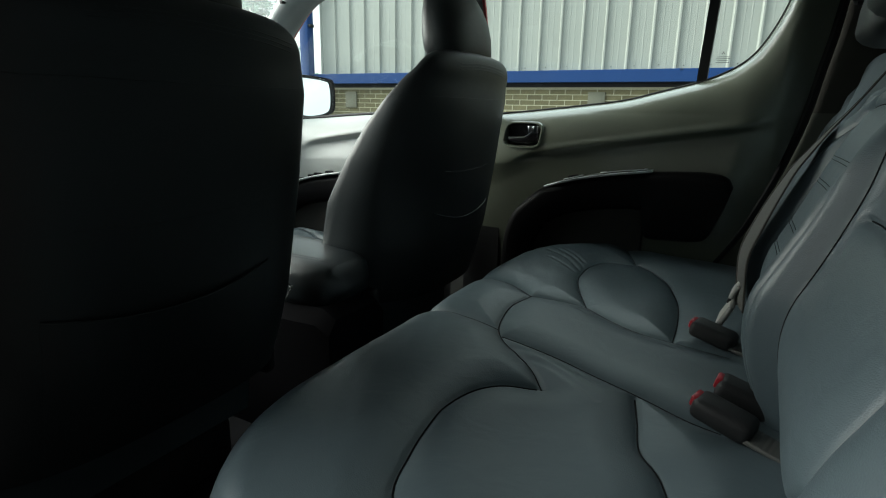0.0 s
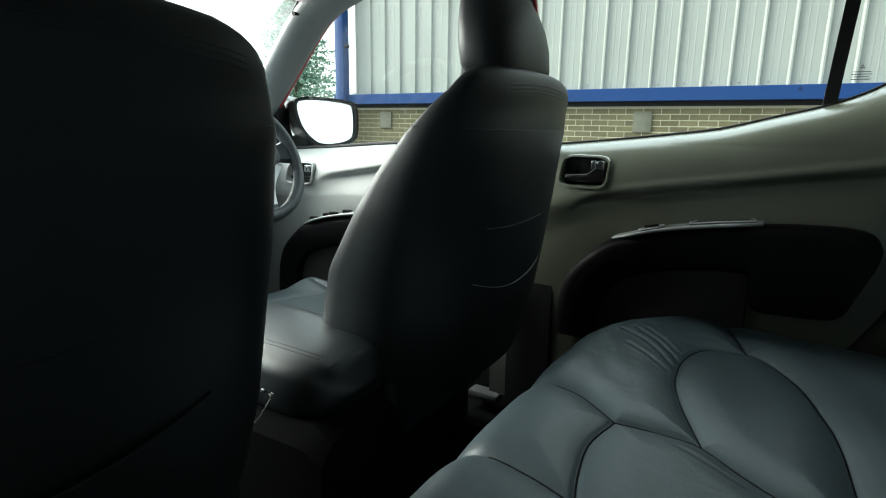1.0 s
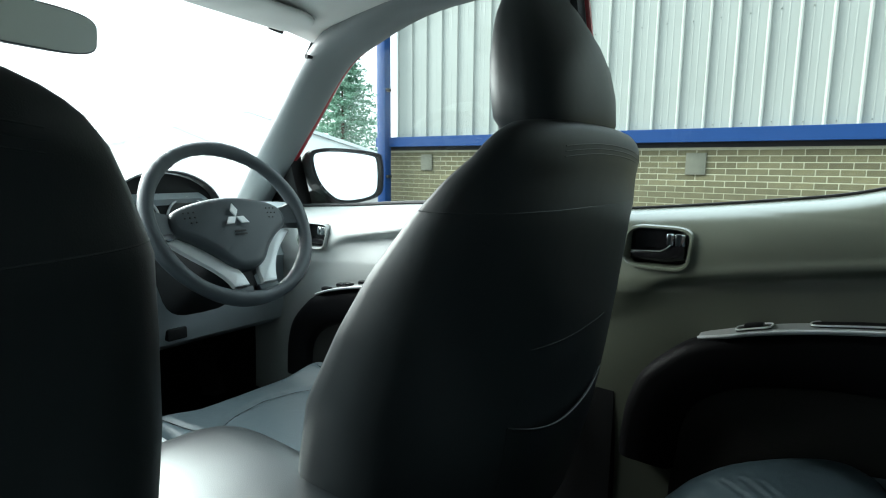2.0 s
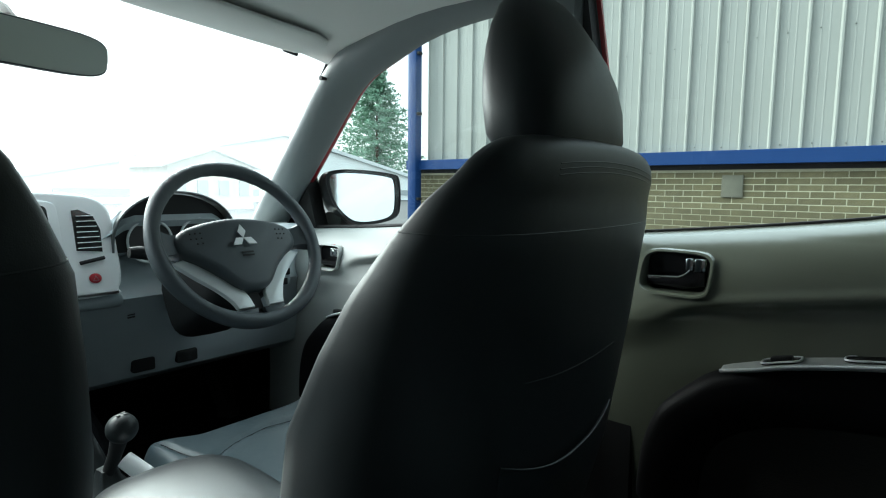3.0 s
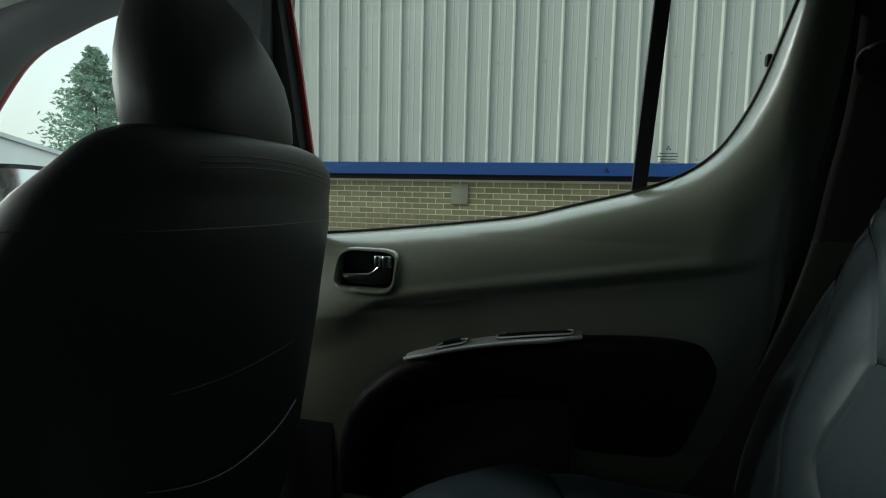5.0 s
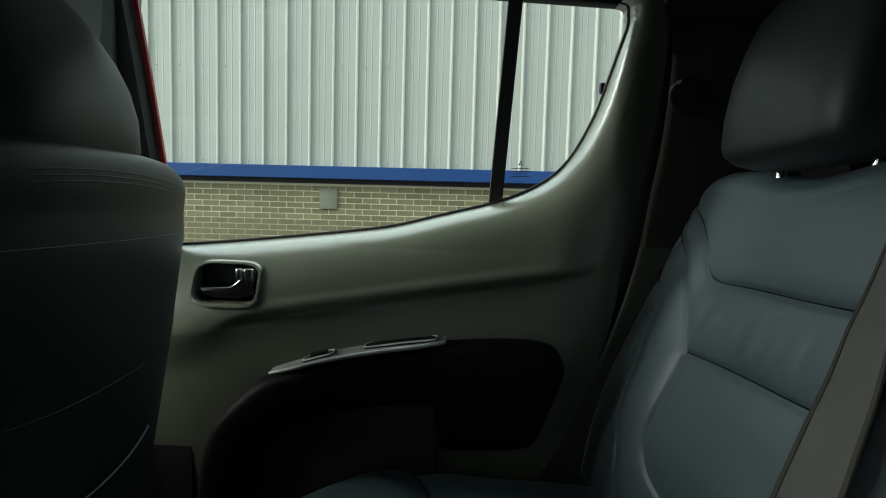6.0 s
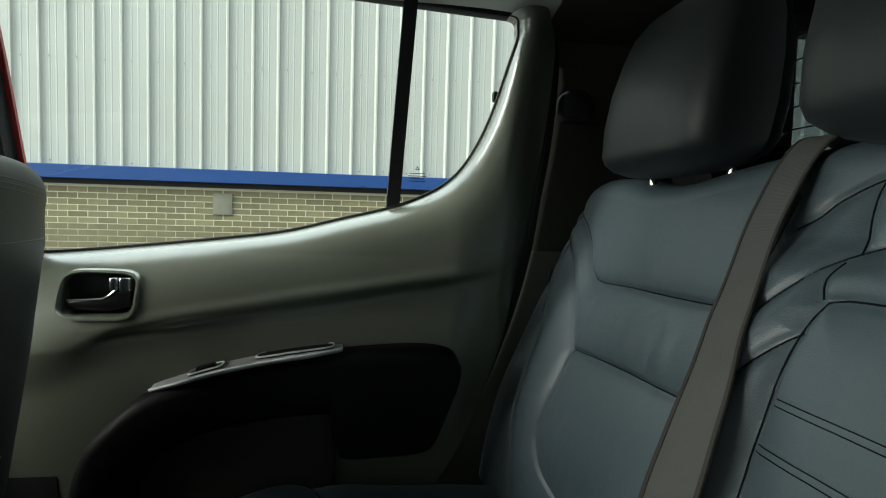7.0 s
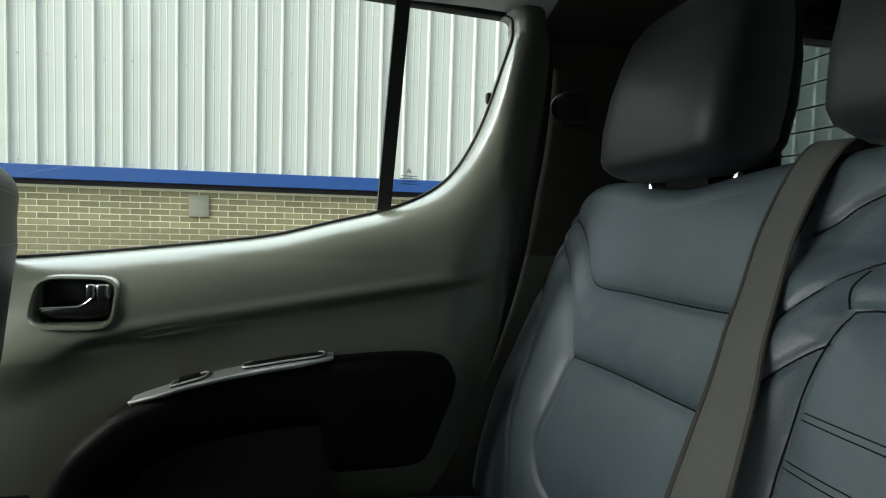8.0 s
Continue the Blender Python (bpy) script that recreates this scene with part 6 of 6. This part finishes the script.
part("gable_wall", bm, CLAD, warehouse, smooth=False)


# an added wall, out of view, blocks light from the open side
bm = bmesh.new()
rbox(bm, V(2.475, -1.45, 2.4), (5.85, 0.2, 4.8), 0.01)
single("wall_yard", bm, BLOCKER, "unseen dark wall added to block light at the open doorway", "wall", "structure")

# ---- buildings and tree beyond the yard ----
def shed(x, y, w, d, h, rise, rz, label, wall, roof):
    b = thing("shed_building", (x, y, 0), label, "building", group="buildings over the yard")
    m = pose(x, y, 0, 0, 0, rz)
    bm = bmesh.new()
    prof = [(-w / 2, 0), (w / 2, 0), (w / 2, h), (0, h + rise), (-w / 2, h)]
    loft(bm, [[m @ V(dd, u, z) for u, z in prof] for dd in (0, -d)])
    part("wall", bm, wall, b, smooth=False)
    bm = bmesh.new()
    rp = [(-w / 2 - 0.4, h - 0.1), (0, h + rise + 0.05), (w / 2 + 0.4, h - 0.1), (w / 2 + 0.4, h + 0.25), (0, h + rise + 0.40), (-w / 2 - 0.4, h + 0.25)]
    loft(bm, [[m @ V(dd, u, z) for u, z in rp] for dd in (0.3, -d - 0.3)])
    part("roof", bm, roof, b, smooth=False)
    for i in range(4):
        u = -w / 2 + w * (i + 0.5) / 4
        bm = bmesh.new()
        rbox(bm, V(0, 0, 0), (0.12, w * 0.12, h * 0.35), 0.01, 1)
        bmesh.ops.transform(bm, matrix=m @ pose(0.03, u, h * 0.5), verts=bm.verts)
        part("window", bm, LAMPGREY, b, smooth=False)
    return b


shed(-44, 30, 42, 20, 1.63, 4.27, 0, "long white industrial building with a low gable roof", WHITE, ROOFGREY)
shed(-30, 15.7, 5.0, 5, 2.45, 0.85, 0, "small timber hut with a pitched roof", TIMBER, ROOFGREY)


def conifer(x, y, h, label):
    tree = thing("conifer_tree", (x, y, 0), label, "tree")
    bm = bmesh.new()
    tube(bm, [V(x, y, h * t) for t in (0, 0.3, 0.6, 0.97)], [0.35, 0.26, 0.15, 0.03], 10)
    part("trunk", bm, BARK, tree)
    rnd = random.Random(5)
    verts, faces = [], []
    for i in range(620):
        t = 0.10 + 0.88 * (i / 620)
        a = rnd.uniform(0, 2 * math.pi)
        reach = (0.25 + 11.5 * (1 - t) ** 0.85) * rnd.uniform(0.55, 1.08)
        z0 = h * t
        for s in range(26):
            f = rnd.uniform(0.15, 1.0)
            c = Vector((math.cos(a) * reach * f, math.sin(a) * reach * f, z0 - 0.12 * reach * f + 0.10 * reach * f * f))
            c += Vector((rnd.gauss(0, 0.16), rnd.gauss(0, 0.16), rnd.gauss(0, 0.14)))
            size = rnd.uniform(0.18, 0.42)
            d1 = Vector((rnd.gauss(0, 1), rnd.gauss(0, 1), rnd.gauss(0, 0.6))).normalized() * size
            d2 = d1.cross(Vector((rnd.gauss(0, 1), rnd.gauss(0, 1), rnd.gauss(0, 1)))).normalized() * size * 0.4
            b = len(verts)
            verts += [c - d1, c + d2, c + d1, c - d2]
            faces.append((b, b + 1, b + 2, b + 3))
    me = bpy.data.meshes.new("crown")
    me.from_pydata([tuple(v + Vector((x, y, 0)) - tree.location) for v in verts], [], faces)
    me.materials.append(LEAF)
    crown = new("crown", me)
    crown.parent = tree


conifer(-64, 60.5, 20.4, "tall dark green conifer behind the buildings")

# ---- bricks of the warehouse wall ----
LEN, COURSE = 0.215, 0.065


def brick_mesh():
    bm = bmesh.new()
    rbox(bm, V(0, 0, 0), (LEN, 0.04, COURSE), 0.004, 1)
    return finish(bm, "brick", BRICK, False)


bmesh_brick = brick_mesh()
base = warehouse.location
rest = []
count = 0
for row in range(21):
    z = 0.0305 + 0.075 * row
    for i in range(int((X1 - X0) / 0.225) - 1):
        x = -1.31 - 0.225 * 23 + 0.1125 + 0.225 * i + (0.1125 if row % 2 else 0)
        if row >= 15 and -5.2 < x < 3.2 and count < 300:
            ob = new("brick", bmesh_brick)
            ob.location = V(x, WALL_Y + 0.036 + 0.002 * noise.noise(V(x * 5, z * 9, 0)), z) - base
            ob.parent = brick_wall
            count += 1
        else:
            rest.append((x, z))
verts, faces = [], []
for x, z in rest:
    b = len(verts)
    for dz in (-COURSE / 2, COURSE / 2):
        for dx, dy in ((-LEN / 2, 0.02), (LEN / 2, 0.02), (LEN / 2, -0.02), (-LEN / 2, -0.02)):
            verts.append((x + dx - base.x, WALL_Y + 0.036 + dy - base.y, z + dz))
    faces += [(b, b + 1, b + 2, b + 3), (b + 4, b + 7, b + 6, b + 5), (b, b + 4, b + 5, b + 1), (b + 1, b + 5, b + 6, b + 2), (b + 2, b + 6, b + 7, b + 3), (b + 3, b + 7, b + 4, b)]
me = bpy.data.meshes.new("brick_rest")
me.from_pydata(verts, [], faces)
me.materials.append(BRICK)
ob = new("brickwork", me)
ob.parent = brick_wall
tagged(ob, kind="stuff")
